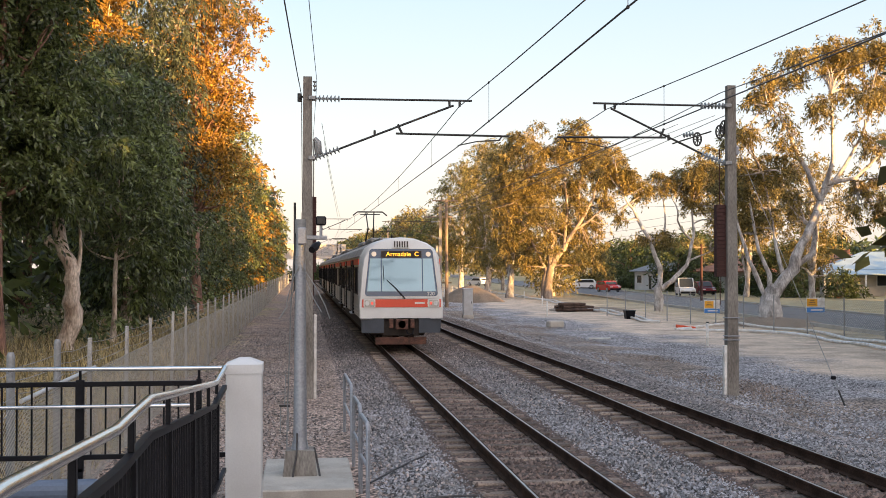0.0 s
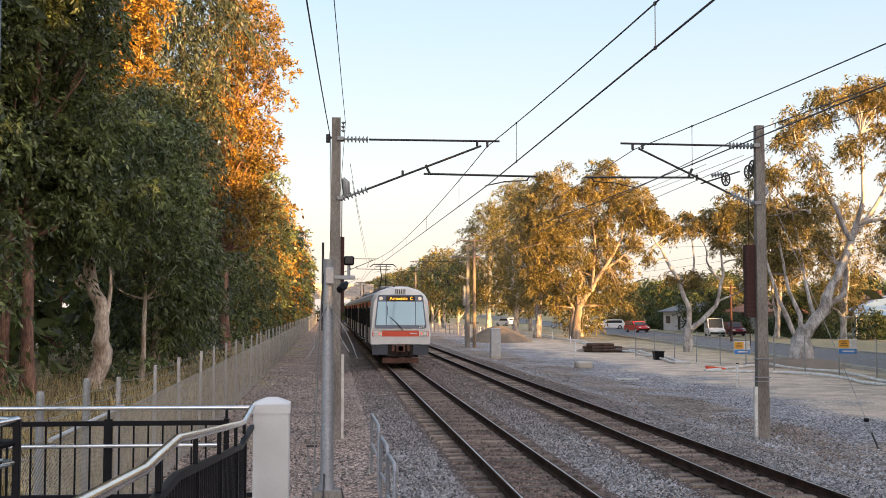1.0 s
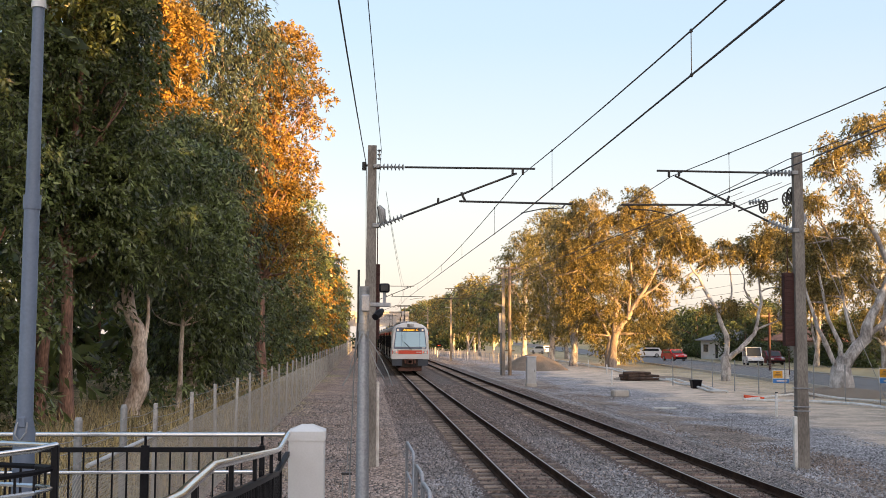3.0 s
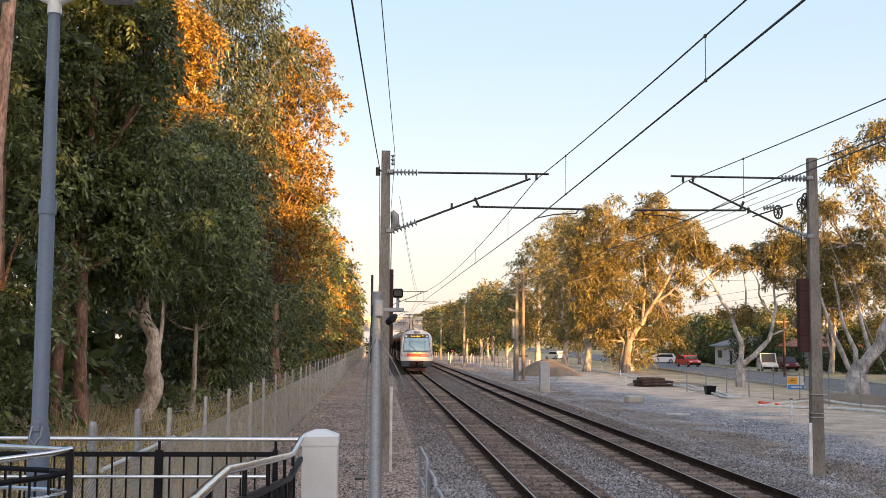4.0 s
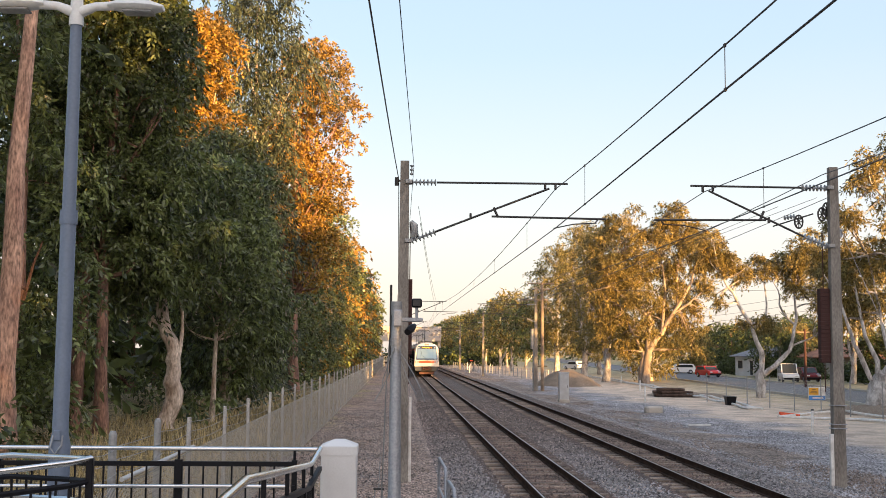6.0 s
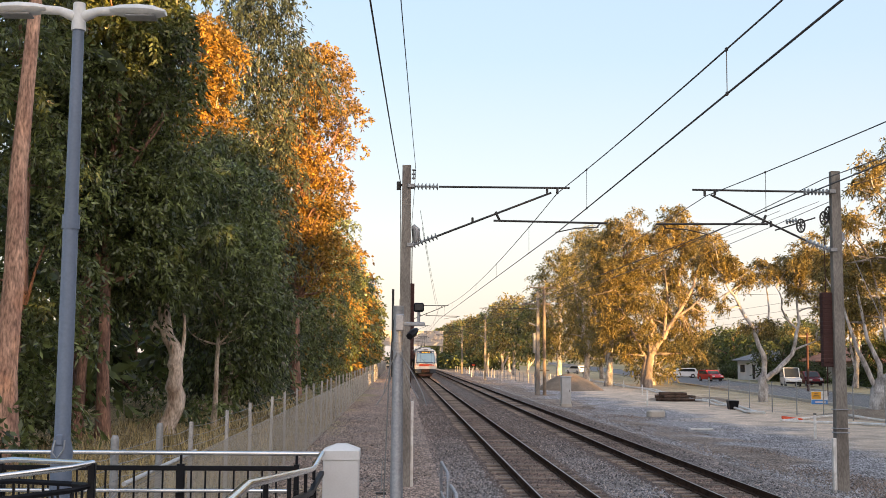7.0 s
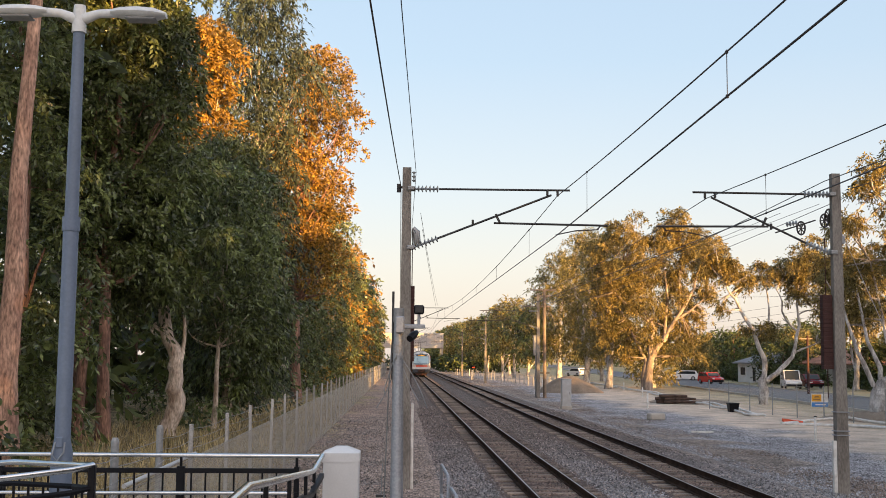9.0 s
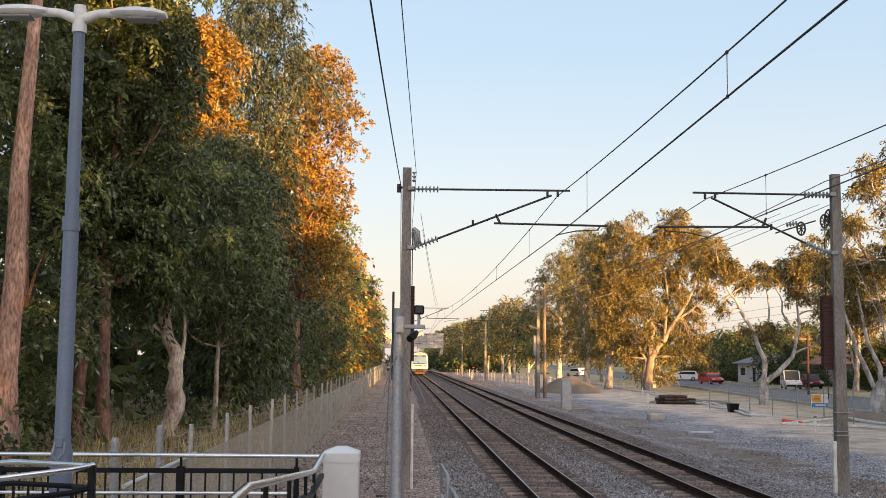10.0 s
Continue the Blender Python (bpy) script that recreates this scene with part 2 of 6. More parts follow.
def weathered(m):
    """Fresh grey stone near the platform; farther on the ballast is old, brown and dusty."""
    n, l = m.node_tree.nodes, m.node_tree.links
    b = n["Principled BSDF"]
    src = b.inputs["Base Color"].links[0].from_socket
    tc = n.new("ShaderNodeTexCoord")
    sep = n.new("ShaderNodeSeparateXYZ")
    l.new(tc.outputs["Object"], sep.inputs[0])
    wob = n.new("ShaderNodeTexNoise")
    wob.inputs["Scale"].default_value, wob.inputs["Detail"].default_value = 0.3, 5
    l.new(tc.outputs["Object"], wob.inputs["Vector"])
    off = n.new("ShaderNodeMath")
    off.operation = "MULTIPLY_ADD"
    off.inputs[1].default_value = 26.0
    l.new(wob.outputs[0], off.inputs[0]), l.new(sep.outputs[1], off.inputs[2])
    mr = n.new("ShaderNodeMapRange")
    mr.inputs[1].default_value, mr.inputs[2].default_value = 32.0, 56.0
    l.new(off.outputs[0], mr.inputs[0])
    mx = n.new("ShaderNodeMix")
    mx.data_type, mx.blend_type = "RGBA", "MULTIPLY"
    mx.inputs[7].default_value = (0.66, 0.52, 0.43, 1)
    l.new(mr.outputs[0], mx.inputs[0]), l.new(src, mx.inputs[6])
    l.new(mx.outputs[2], b.inputs["Base Color"])


weathered(M["ballast"])
weathered(M["ballast_bed_stone"])


def ground_mat():
    """Dirt, gravel and dry grass, mixed by where it lies across the line."""
    m = mat("ground", (0.560, 0.434, 0.343), 0.95, var=0.85, scale=0.35, bump=0.9, bscale=14, col2=(0.28, 0.225, 0.19), cells=17)
    n, l = m.node_tree.nodes, m.node_tree.links
    b = n["Principled BSDF"]
    src = b.inputs["Base Color"].links[0].from_socket
    tc = n.new("ShaderNodeTexCoord")
    sep = n.new("ShaderNodeSeparateXYZ")
    l.new(tc.outputs["Object"], sep.inputs[0])
    wob = n.new("ShaderNodeTexNoise")
    wob.inputs["Scale"].default_value, wob.inputs["Detail"].default_value = 0.22, 7
    l.new(tc.outputs["Object"], wob.inputs["Vector"])
    off = n.new("ShaderNodeMath")
    off.operation = "MULTIPLY_ADD"
    l.new(wob.outputs[0], off.inputs[0])
    off.inputs[1].default_value = 11.0
    l.new(sep.outputs[0], off.inputs[2])
    add = n.new("ShaderNodeMath")
    add.inputs[1].default_value = 24.5
    l.new(off.outputs[0], add.inputs[0])
    div = n.new("ShaderNodeMath")
    div.operation = "DIVIDE"
    div.inputs[1].default_value = 80.0
    l.new(add.outputs[0], div.inputs[0])
    ramp = n.new("ShaderNodeValToRGB")
    cr = ramp.color_ramp
    cr.elements[0].position, cr.elements[0].color = 0.0, (0.364, 0.280, 0.140, 1)
    cr.elements[1].position, cr.elements[1].color = 1.0, (0.280, 0.238, 0.126, 1)
    for p, c in ((0.322, (0.36, 0.285, 0.155)), (0.338, (0.36, 0.255, 0.20)), (0.44, (0.37, 0.285, 0.24)), (0.485, (0.33, 0.30, 0.295)), (0.505, (0.27, 0.21, 0.17)), (0.525, (0.29, 0.225, 0.18)), (0.54, (0.35, 0.33, 0.335)), (0.565, (0.36, 0.335, 0.335)),
                 (0.595, (0.59, 0.465, 0.36)), (0.66, (0.60, 0.465, 0.345)), (0.70, (0.52, 0.405, 0.27)), (0.78, (0.35, 0.287, 0.168))):
        e = cr.elements.new(p)
        e.color = (*c, 1)
    l.new(div.outputs[0], ramp.inputs[0])
    mx = n.new("ShaderNodeMix")
    mx.data_type, mx.blend_type = "RGBA", "MULTIPLY"
    mx.inputs[0].default_value = 1.0
    nrm = n.new("ShaderNodeMix")
    nrm.data_type = "RGBA"
    nrm.inputs[0].default_value = 0.35
    l.new(src, nrm.inputs[6]), l.new(ramp.outputs[0], nrm.inputs[7])
    gain = n.new("ShaderNodeHueSaturation")
    # stones show in the gravel, less so in the sand and grass
    mask = n.new("ShaderNodeValToRGB")
    mask.color_ramp.elements[0].position, mask.color_ramp.elements[0].color = 0.56, (1, 1, 1, 1)
    mask.color_ramp.elements[1].position, mask.color_ramp.elements[1].color = 0.60, (0.22, 0.22, 0.22, 1)
    l.new(div.outputs[0], mask.inputs[0])
    tone = n.new("ShaderNodeMix")
    tone.inputs[2].default_value = 1.0
    l.new(mask.outputs[0], tone.inputs[0])
    l.new(n["Hue/Saturation/Value"].inputs["Value"].links[0].from_socket, tone.inputs[3])
    blot = n.new("ShaderNodeTexNoise")
    blot.inputs["Scale"].default_value, blot.inputs["Detail"].default_value = 0.9, 8
    l.new(tc.outputs["Object"], blot.inputs["Vector"])
    bm2 = n.new("ShaderNodeMapRange")
    bm2.inputs[1].default_value, bm2.inputs[2].default_value, bm2.inputs[3].default_value, bm2.inputs[4].default_value = 0.3, 0.7, 0.68, 1.28
    l.new(blot.outputs[0], bm2.inputs[0])
    both = n.new("ShaderNodeMath")
    both.operation = "MULTIPLY"
    l.new(tone.outputs[0], both.inputs[0]), l.new(bm2.outputs[0], both.inputs[1])
    l.new(both.outputs[0], gain.inputs["Value"])
    l.new(ramp.outputs[0], gain.inputs["Color"])
    l.new(gain.outputs[0], b.inputs["Base Color"])
    n.remove(mx), n.remove(nrm)
    return m


M["ground"] = ground_mat()


# ---- mesh helpers ----
class Geo:
    """Collects vertices and faces for one mesh."""

    def __init__(self):
        self.v, self.f, self.mi = [], [], []

    def add(self, vs, fs, mi=0):
        k = len(self.v)
        self.v += [tuple(p) for p in vs]
        self.f += [tuple(k + i for i in f) for f in fs]
        self.mi += [mi] * len(fs)
        return self

    def box(self, c, s, ch=0.0, m=None, mi=0):
        """Box with centre c and size s, its edges chamfered by ch."""
        hx, hy, hz = s[0] / 2, s[1] / 2, s[2] / 2
        c = Vector(c)
        if ch <= 0:
            vs = [Vector((x * hx, y * hy, z * hz)) for z in (-1, 1) for x, y in ((-1, -1), (1, -1), (1, 1), (-1, 1))]
            fs = [(3, 2, 1, 0), (4, 5, 6, 7), (0, 1, 5, 4), (1, 2, 6, 5), (2, 3, 7, 6), (3, 0, 4, 7)]
        else:
            ch = min(ch, hx * 0.9, hy * 0.9, hz * 0.9)
            rings = []
            for z, d in ((-hz, ch), (-hz + ch, 0), (hz - ch, 0), (hz, ch)):
                a, b2 = hx - d, hy - d
                rings.append([(-a + (ch if not d else 0), -b2), (a - (ch if not d else 0), -b2), (a, -b2 + (ch if not d else 0)), (a, b2 - (ch if not d else 0)),
                              (a - (ch if not d else 0), b2), (-a + (ch if not d else 0), b2), (-a, b2 - (ch if not d else 0)), (-a, -b2 + (ch if not d else 0))])
                rings[-1] = [Vector((x, y, z)) for x, y in rings[-1]]
            vs = [p for r in rings for p in r]
            fs = [tuple(range(7, -1, -1)), tuple(range(24, 32))]
            for r in range(3):
                for i in range(8):
                    j = (i + 1) % 8
                    fs.append((r * 8 + i, r * 8 + j, r * 8 + 8 + j, r * 8 + 8 + i))
        if m is not None:
            vs = [m @ p for p in vs]
        return self.add([p + c for p in vs], fs, mi)

    def tube(self, pts, rad, n=8, mi=0, cap=True):
        """Tube along pts with a radius, or one for each point."""
        pts = [Vector(p) for p in pts]
        rs = rad if isinstance(rad, (list, tuple)) else [rad] * len(pts)
        k = len(self.v)
        ref = None
        for i, p in enumerate(pts):
            d = (pts[min(i + 1, len(pts) - 1)] - pts[max(i - 1, 0)]).normalized()
            if ref is None:
                ref = d.orthogonal().normalized()
            ref = (ref - d * ref.dot(d)).normalized()
            o = d.cross(ref)
            for j in range(n):
                a = 2 * math.pi * j / n
                self.v.append(tuple(p + (ref * math.cos(a) + o * math.sin(a)) * rs[i]))
        for i in range(len(pts) - 1):
            for j in range(n):
                q = (j + 1) % n
                self.f.append((k + i * n + j, k + i * n + q, k + i * n + n + q, k + i * n + n + j))
                self.mi.append(mi)
        if cap:
            self.f += [tuple(k + j for j in range(n - 1, -1, -1)), tuple(k + (len(pts) - 1) * n + j for j in range(n))]
            self.mi += [mi, mi]
        return self

    def prism(self, poly, axis, a, b, mi=0):
        """Polygon of 2D points pulled along an axis (0, 1 or 2) from a to b; the points fill the other two axes in order."""
        def put(p, h):
            q = list(p)
            q.insert(axis, h)
            return q
        n = len(poly)
        vs = [put(p, a) for p in poly] + [put(p, b) for p in poly]
        fs = [tuple(range(n - 1, -1, -1)), tuple(range(n, 2 * n))] + [(i, (i + 1) % n, n + (i + 1) % n, n + i) for i in range(n)]
        return self.add(vs, fs, mi)

    def mesh(self, name, mats, smooth=False):
        me = bpy.data.meshes.new(name)
        me.from_pydata(self.v, [], self.f)
        for m in mats:
            me.materials.append(M[m] if isinstance(m, str) else m)
        if any(self.mi):
            me.polygons.foreach_set("material_index", self.mi)
        bm = bmesh.new()
        bm.from_mesh(me)
        bmesh.ops.recalc_face_normals(bm, faces=bm.faces)
        bm.to_mesh(me)
        bm.free()
        if smooth:
            me.polygons.foreach_set("use_smooth", [True] * len(me.polygons))
            me.set_sharp_from_angle(angle=radians(40))
        return me


def thing(name, label, category, at=(0, 0, 0), group="", kind="", rz=0):
    ob = new(name)
    ob.empty_display_size = 0.2
    ob.matrix_basis = pose(*at, 0, 0, rz)
    return tagged(ob, label, category, group, kind)


def part(name, geo, mats, parent=None, label="", smooth=False, at=None):
    me = geo if isinstance(geo, bpy.types.Mesh) else geo.mesh(name, mats if isinstance(mats, (list, tuple)) else [mats], smooth)
    ob = new(name, me)
    if parent is not None:
        ob.parent = parent
    if at is not None:
        ob.matrix_basis = at if isinstance(at, Matrix) else Matrix.Translation(at)
    return tagged(ob, label)


def solid(name, geo, mats, label, category, kind="", group="", smooth=False):
    ob = new(name, geo.mesh(name, mats if isinstance(mats, (list, tuple)) else [mats], smooth))
    return tagged(ob, label, category, group, kind)


rng = np.random.default_rng(7)


def quads_mesh(name, verts, mats):
    """Mesh of loose faces of k corners from an array of shape (n, k, 3)."""
    n, k = verts.shape[:2]
    me = bpy.data.meshes.new(name)
    me.vertices.add(n * k)
    me.vertices.foreach_set("co", verts.astype(np.float32).ravel())
    me.loops.add(n * k)
    me.loops.foreach_set("vertex_index", np.arange(n * k, dtype=np.int32))
    me.polygons.add(n)
    me.polygons.foreach_set("loop_start", np.arange(0, n * k, k, dtype=np.int32))
    me.materials.append(M[mats])
    me.update(calc_edges=True)
    return me


def leaves(clumps, count, length, width, droop=0.75, under=-0.35):
    """Lance-shaped leaves on drooping sprays in ellipsoid clumps (x, y, z, rx, ry, rz): an array of four-cornered leaves."""
    cl = np.array(clumps, float)
    area = (cl[:, 3] * cl[:, 4] * cl[:, 5]) ** 0.72
    per = 13
    nt = max(4, int(count * 0.5) // per)
    length, width = length * 1.22, width * 1.4
    which = rng.choice(len(cl), size=nt, p=area / area.sum())
    d = rng.normal(size=(nt, 3))
    d /= np.linalg.norm(d, axis=1)[:, None]
    d[:, 2] = np.where(d[:, 2] < under, -d[:, 2], d[:, 2])
    r = 0.45 + 0.6 * rng.random(nt) ** 0.75
    tip = cl[which, :3] + d * cl[which, 3:] * r[:, None]
    reach = length * (1.3 + 1.5 * rng.random(nt))
    k = np.repeat(np.arange(nt), per)
    n = len(k)
    u = np.tile((np.arange(per) + 0.5) / per, nt)[:, None]
    out = d * np.array([1, 1, 0.35]) + rng.normal(size=(nt, 3)) * 0.35
    spray = out[k] * u * 0.75 - np.array([0, 0, 1.0]) * u ** 2 * (0.35 + droop)
    spread = rng.normal(size=(n, 3))
    p = tip[k] + spray * reach[k][:, None] + spread * length * 0.14
    ax = spread * 0.5 + out[k] * 0.45
    ax[:, 2] -= droop * 1.15
    ax /= np.linalg.norm(ax, axis=1)[:, None]
    sd = np.cross(ax, rng.normal(size=(n, 3)))
    sd /= np.linalg.norm(sd, axis=1)[:, None]
    L = (length * (0.6 + 0.8 * rng.random(n)))[:, None]
    W = (width * (0.65 + 0.7 * rng.random(n)))[:, None]
    mid = p + ax * L * 0.4
    return np.stack([p, mid + sd * W, p + ax * L, mid - sd * W], axis=1)


def bent(a, b, bow, n=6, seed=0):
    """A wavering line of points from a to b."""
    rs = random.Random(seed)
    a, b = Vector(a), Vector(b)
    off = Vector((rs.uniform(-1, 1), rs.uniform(-1, 1), rs.uniform(-0.3, 0.6))) * bow
    out = []
    for i in range(n):
        t = i / (n - 1)
        w = Vector((rs.uniform(-1, 1), rs.uniform(-1, 1), 0)) * bow * 0.18 * math.sin(math.pi * t)
        out.append(a.lerp(b, t) + off * math.sin(math.pi * t) + w)
    return out


def tree(x, y, z, height, spread, leaf, bark, count, seed, label, low=0.2, girth=0.3, lean=(0, 0), limbs=12, size=1.0, group="", clump=0.085, n=54, droop=0.5, full=0.5, leaf_l=0.2, leaf_w=0.028, stems=1):
    """Eucalypt: tapered trunk, limbs that end in clumps, a crown of many leaf clumps with gaps between them."""
    rs = random.Random(seed)
    t = thing("eucalyptus_tree", label, "tree", (x, y, z), group)
    g = Geo()
    top = Vector((lean[0], lean[1], height * 0.9))
    stem = bent((0, 0, -0.2), top, height * 0.03, 9, seed)
    g.tube(stem, [girth * (1.3 if i == 0 else 1) * (1 - 0.88 * i / 8) for i in range(9)], 10)
    clumps = []
    for i in range(n):
        f = low + (1 - low) * ((i + rs.random()) / n)
        u = (f - low) / (1 - low)
        prof = 0.62 + 0.38 * u / 0.45 if u < 0.45 else max(0.12, 1 - ((u - 0.45) / 0.55) ** 2.4) ** 0.5
        ang = i * 2.39996 + rs.uniform(-0.6, 0.6)
        rad = spread * prof * (full + (1 - full) * rs.random()) * rs.uniform(0.8, 1.12)
        rr = height * clump * rs.uniform(0.6, 1.25)
        c = Vector((lean[0] * f + math.cos(ang) * rad, lean[1] * f + math.sin(ang) * rad, height * f - rr * 0.4))
        clumps.append((c.x, c.y, c.z, rr, rr, rr * 0.8))
        if i % max(1, n // limbs) == 0:
            k = max(0.12, low * 0.95, f - rs.uniform(0.12, 0.25)) * 8
            q = min(7, int(k))
            a = stem[q].lerp(stem[q + 1], k - q)
            r0 = girth * (1 - 0.85 * k / 8) * 0.6
            path = bent(a, c, spread * 0.16, 6, seed * 31 + i)
            g.tube(path, [r0 * (1 - 0.8 * j / 5) for j in range(6)], 6)
            if i > 3:
                e = clumps[i - 3]
                g.tube(bent(path[3], e[:3], spread * 0.08, 4, seed + i), [r0 * 0.4, r0 * 0.3, r0 * 0.2, r0 * 0.08], 5)
    for j in range(stems - 1):
        # further stems that fork off low on the trunk
        c = clumps[int(n * (0.45 + 0.2 * j)) + j]
        a = stem[1] if j % 2 == 0 else stem[2]
        g.tube(bent(a, c[:3], spread * 0.2, 7, seed * 7 + j), [girth * 0.62 * (1 - 0.11 * q) for q in range(7)], 8)
    part("trunk", g, bark, t, smooth=True)
    part("crown", quads_mesh("crown", leaves(clumps, count, leaf_l * size, leaf_w * size, droop, -0.35 if stems == 1 else -0.8), leaf), None, t)
    return t


def limbed_tree(x, y, z, paths, blobs, leaf, bark, count, label, group, size=1.2, twigs=3, seed=1, swell=1.06):
    """Tree with limbs of its own: paths of (across, up, ahead) points with a radius at the foot, blobs of (across, up, ahead, radius)."""
    rs = random.Random(seed)
    t = thing("eucalyptus_tree", label, "tree", (x, y, z), group)
    g = Geo()
    joints = []
    for r0, r1, pts in paths:
        line = []
        for a, b in zip(pts, pts[1:]):
            line += bent((a[0], a[2], a[1]), (b[0], b[2], b[1]), 0.16, 4, rs.randrange(999))[:-1]
        e = pts[-1]
        line.append(Vector((e[0], e[2], e[1])))
        m = len(line) - 1
        g.tube(line, [(r0 + (r1 - r0) * i / m) * rs.uniform(0.94, 1.06) for i in range(m + 1)], 10)
        joints += line[m // 2:]
    clumps = []
    for bx, bz, by, br in blobs:
        br *= swell
        for k in range(11):
            d = Vector((rs.gauss(0, 1), rs.gauss(0, 1), rs.gauss(0, 1))).normalized() * br * rs.uniform(0.3, 1.0)
            rr = br * rs.uniform(0.3, 0.5)
            c = Vector((bx, by, bz)) + d
            clumps.append((c.x, c.y, c.z, rr, rr, rr * 0.75))
            if k < twigs:
                j = min(joints, key=lambda p: (p - c).length)
                g.tube(bent(j, c, 0.35, 5, rs.randrange(999)), [0.075, 0.06, 0.05, 0.035, 0.02], 5)
    # gnarled bark on the lower stem
    g.v = [tuple(Vector(v) + noise.noise_vector(Vector(v) * 1.7) * 0.16 * max(0.15, 1 - max(0, v[2]) / 6)) for v in g.v]
    part("trunk", g, bark, t, smooth=True)
    part("crown", quads_mesh("crown", leaves(clumps, count, 0.2 * size, 0.03 * size, 0.6, -0.7), leaf), None, t)
    return t


# ---- ground, ballast, road ----
def profile(x):
    """Height of the ground across the line."""
    pts = [(-900, 3.0), (-60, 0.6), (-14, 0.15), (-6.5, -0.1), (-4.4, -0.38), (0.5, -0.36), (1.6, -0.30), (9.2, -0.32), (10.6, -0.47), (14, -0.5), (27, -0.48), (45, -0.3), (80, 0.4), (1200, 6)]
    for (a, za), (b, zb) in zip(pts, pts[1:]):
        if x <= b:
            return za + (zb - za) * (x - a) / (b - a)
    return pts[-1][1]


ROAD_K, ROAD_N, ROAD_F = 0.075, 24.0, 32.2


def build_ground():
    xs = sorted({*[-900, -500, -250, -120, -60, -35], *[v * 1.0 for v in range(-24, 61)], 70, 90, 130, 220, 420, 800, 1200})
    ys = sorted({*[-220, -120, -60, -30], *[v * 1.5 for v in range(-10, 80)], *[120 + v * 8 for v in range(1, 30)], 420, 560, 800, 1200, 2000, 3500})
    g = Geo()
    for y in ys:
        for x in xs:
            amp = 0.05 if x < 10.8 else 0.10
            flat = abs(x - 5.2) < 5 or ROAD_N - 1.5 < x - ROAD_K * y < ROAD_F + 1.5
            z = profile(x) + (0 if flat else amp * noise.noise(Vector((x * 0.3, y * 0.3, 0))))
            g.v.append((x, y, z))
    w = len(xs)
    for j in range(len(ys) - 1):
        for i in range(w - 1):
            g.f.append((j * w + i, j * w + i + 1, (j + 1) * w + i + 1, (j + 1) * w + i))
            g.mi.append(0)
    return solid("ground", g, "ground", "dry sandy ground with gravel and leaf litter", "ground", "structure", smooth=True)


build_ground()

TRACKS = {"near": 3.34, "far": 6.97}
BEND_AT, BEND_R = 232.0, 330.0


def along(x, s):
    """Place of a point x metres across and s metres along the line, which bends away to the left far off; with its heading."""
    if s <= BEND_AT:
        return x, s, 0.0
    a = (s - BEND_AT) / BEND_R
    r = BEND_R + (x - 5.0)
    return 5.0 - BEND_R + r * math.cos(a), BEND_AT + r * math.sin(a), a


def sweep(section, x, ss, z=0.0, mi=0, g=None):
    """Pulls a closed section (across, up) along the line."""
    g = g or Geo()
    k, n = len(g.v), len(section)
    for s in ss:
        px, py, a = along(x, s)
        for u, v in section:
            g.v.append((px + u * math.cos(a), py + u * math.sin(a), z + v))
    for i in range(len(ss) - 1):
        for j in range(n):
            q = (j + 1) % n
            g.f.append((k + i * n + j, k + i * n + q, k + i * n + n + q, k + i * n + n + j))
            g.mi.append(mi)
    g.f += [tuple(k + j for j in range(n)), tuple(k + (len(ss) - 1) * n + j for j in range(n))]
    g.mi += [mi, mi]
    return g


S_LINE = [-30, -10, 0, 10, 20, 40, 60, 90, 120, 160, 200, 220, 232] + [232 + 8 * i for i in range(1, 22)]


def build_bed():
    g = sweep([(-4.3, -0.40), (-3.5, -0.24), (-2.9, -0.215), (-0.72, -0.235), (-0.6, -0.235), (0.6, -0.235), (0.72, -0.235), (2.9, -0.215), (3.6, -0.24), (4.9, -0.5), (0, -0.9)], 5.155, S_LINE)
    solid("ballast_bed", g, "ballast", "bed of grey crushed-stone ballast under both tracks", "ballast", "structure")


build_bed()


def build_track(name, x):
    t = tagged(new("railway_track"), "worn steel rails on sleepers laid in grey ballast", "railway track", kind="structure")
    h = 0.5335
    sec = [(-0.065, -0.16), (0.065, -0.16), (0.065, -0.145), (0.012, -0.13), (0.012, -0.045), (0.034, -0.03), (0.034, -0.004), (-0.034, -0.004), (-0.034, -0.03), (-0.012, -0.045), (-0.012, -0.13), (-0.065, -0.145)]
    cap = [(-0.014, -0.005), (0.014, -0.005), (0.014, 0.0), (-0.014, 0.0)]
    part("track_gravel", sweep([(-1.3, -0.235), (1.3, -0.235), (1.1, -0.196), (-1.1, -0.196)], x, S_LINE), "track_gravel", t, "brown stained gravel between the rails")
    for sgn in (-1, 1):
        r = part("rail", sweep(sec, x + sgn * (h + 0.034), S_LINE), "rail_side", t)
        part("running_surface", sweep(cap, x + sgn * (h + 0.034), S_LINE), "rail_top", r, "polished steel running surface")
    g = Geo()
    g.box((0, 0, 0), (2.05, 0.21, 0.16), 0.02)
    me = g.mesh("sleeper", ["sleeper"])
    rs = random.Random(int(x * 10))
    for i in range(190):
        s = 8 + i * 0.64
        part("sleeper", me, None, t, at=pose(x + rs.uniform(-0.03, 0.03), s + rs.uniform(-0.03, 0.03), -0.240 + rs.uniform(-0.022, 0.01), 0, 0, rs.uniform(-1.2, 1.2)))
    far = Geo()
    for i in range(190, 420):
        px, py, a = along(x, 8 + i * 0.64)
        far.box((px, py, -0.243), (2.05, 0.23, 0.16), 0, Matrix.Rotation(a, 3, "Z"))
    tagged(part("distant_sleepers", far, "sleeper", t), kind="stuff")
    return t


for key, x in TRACKS.items():
    build_track(key, x)


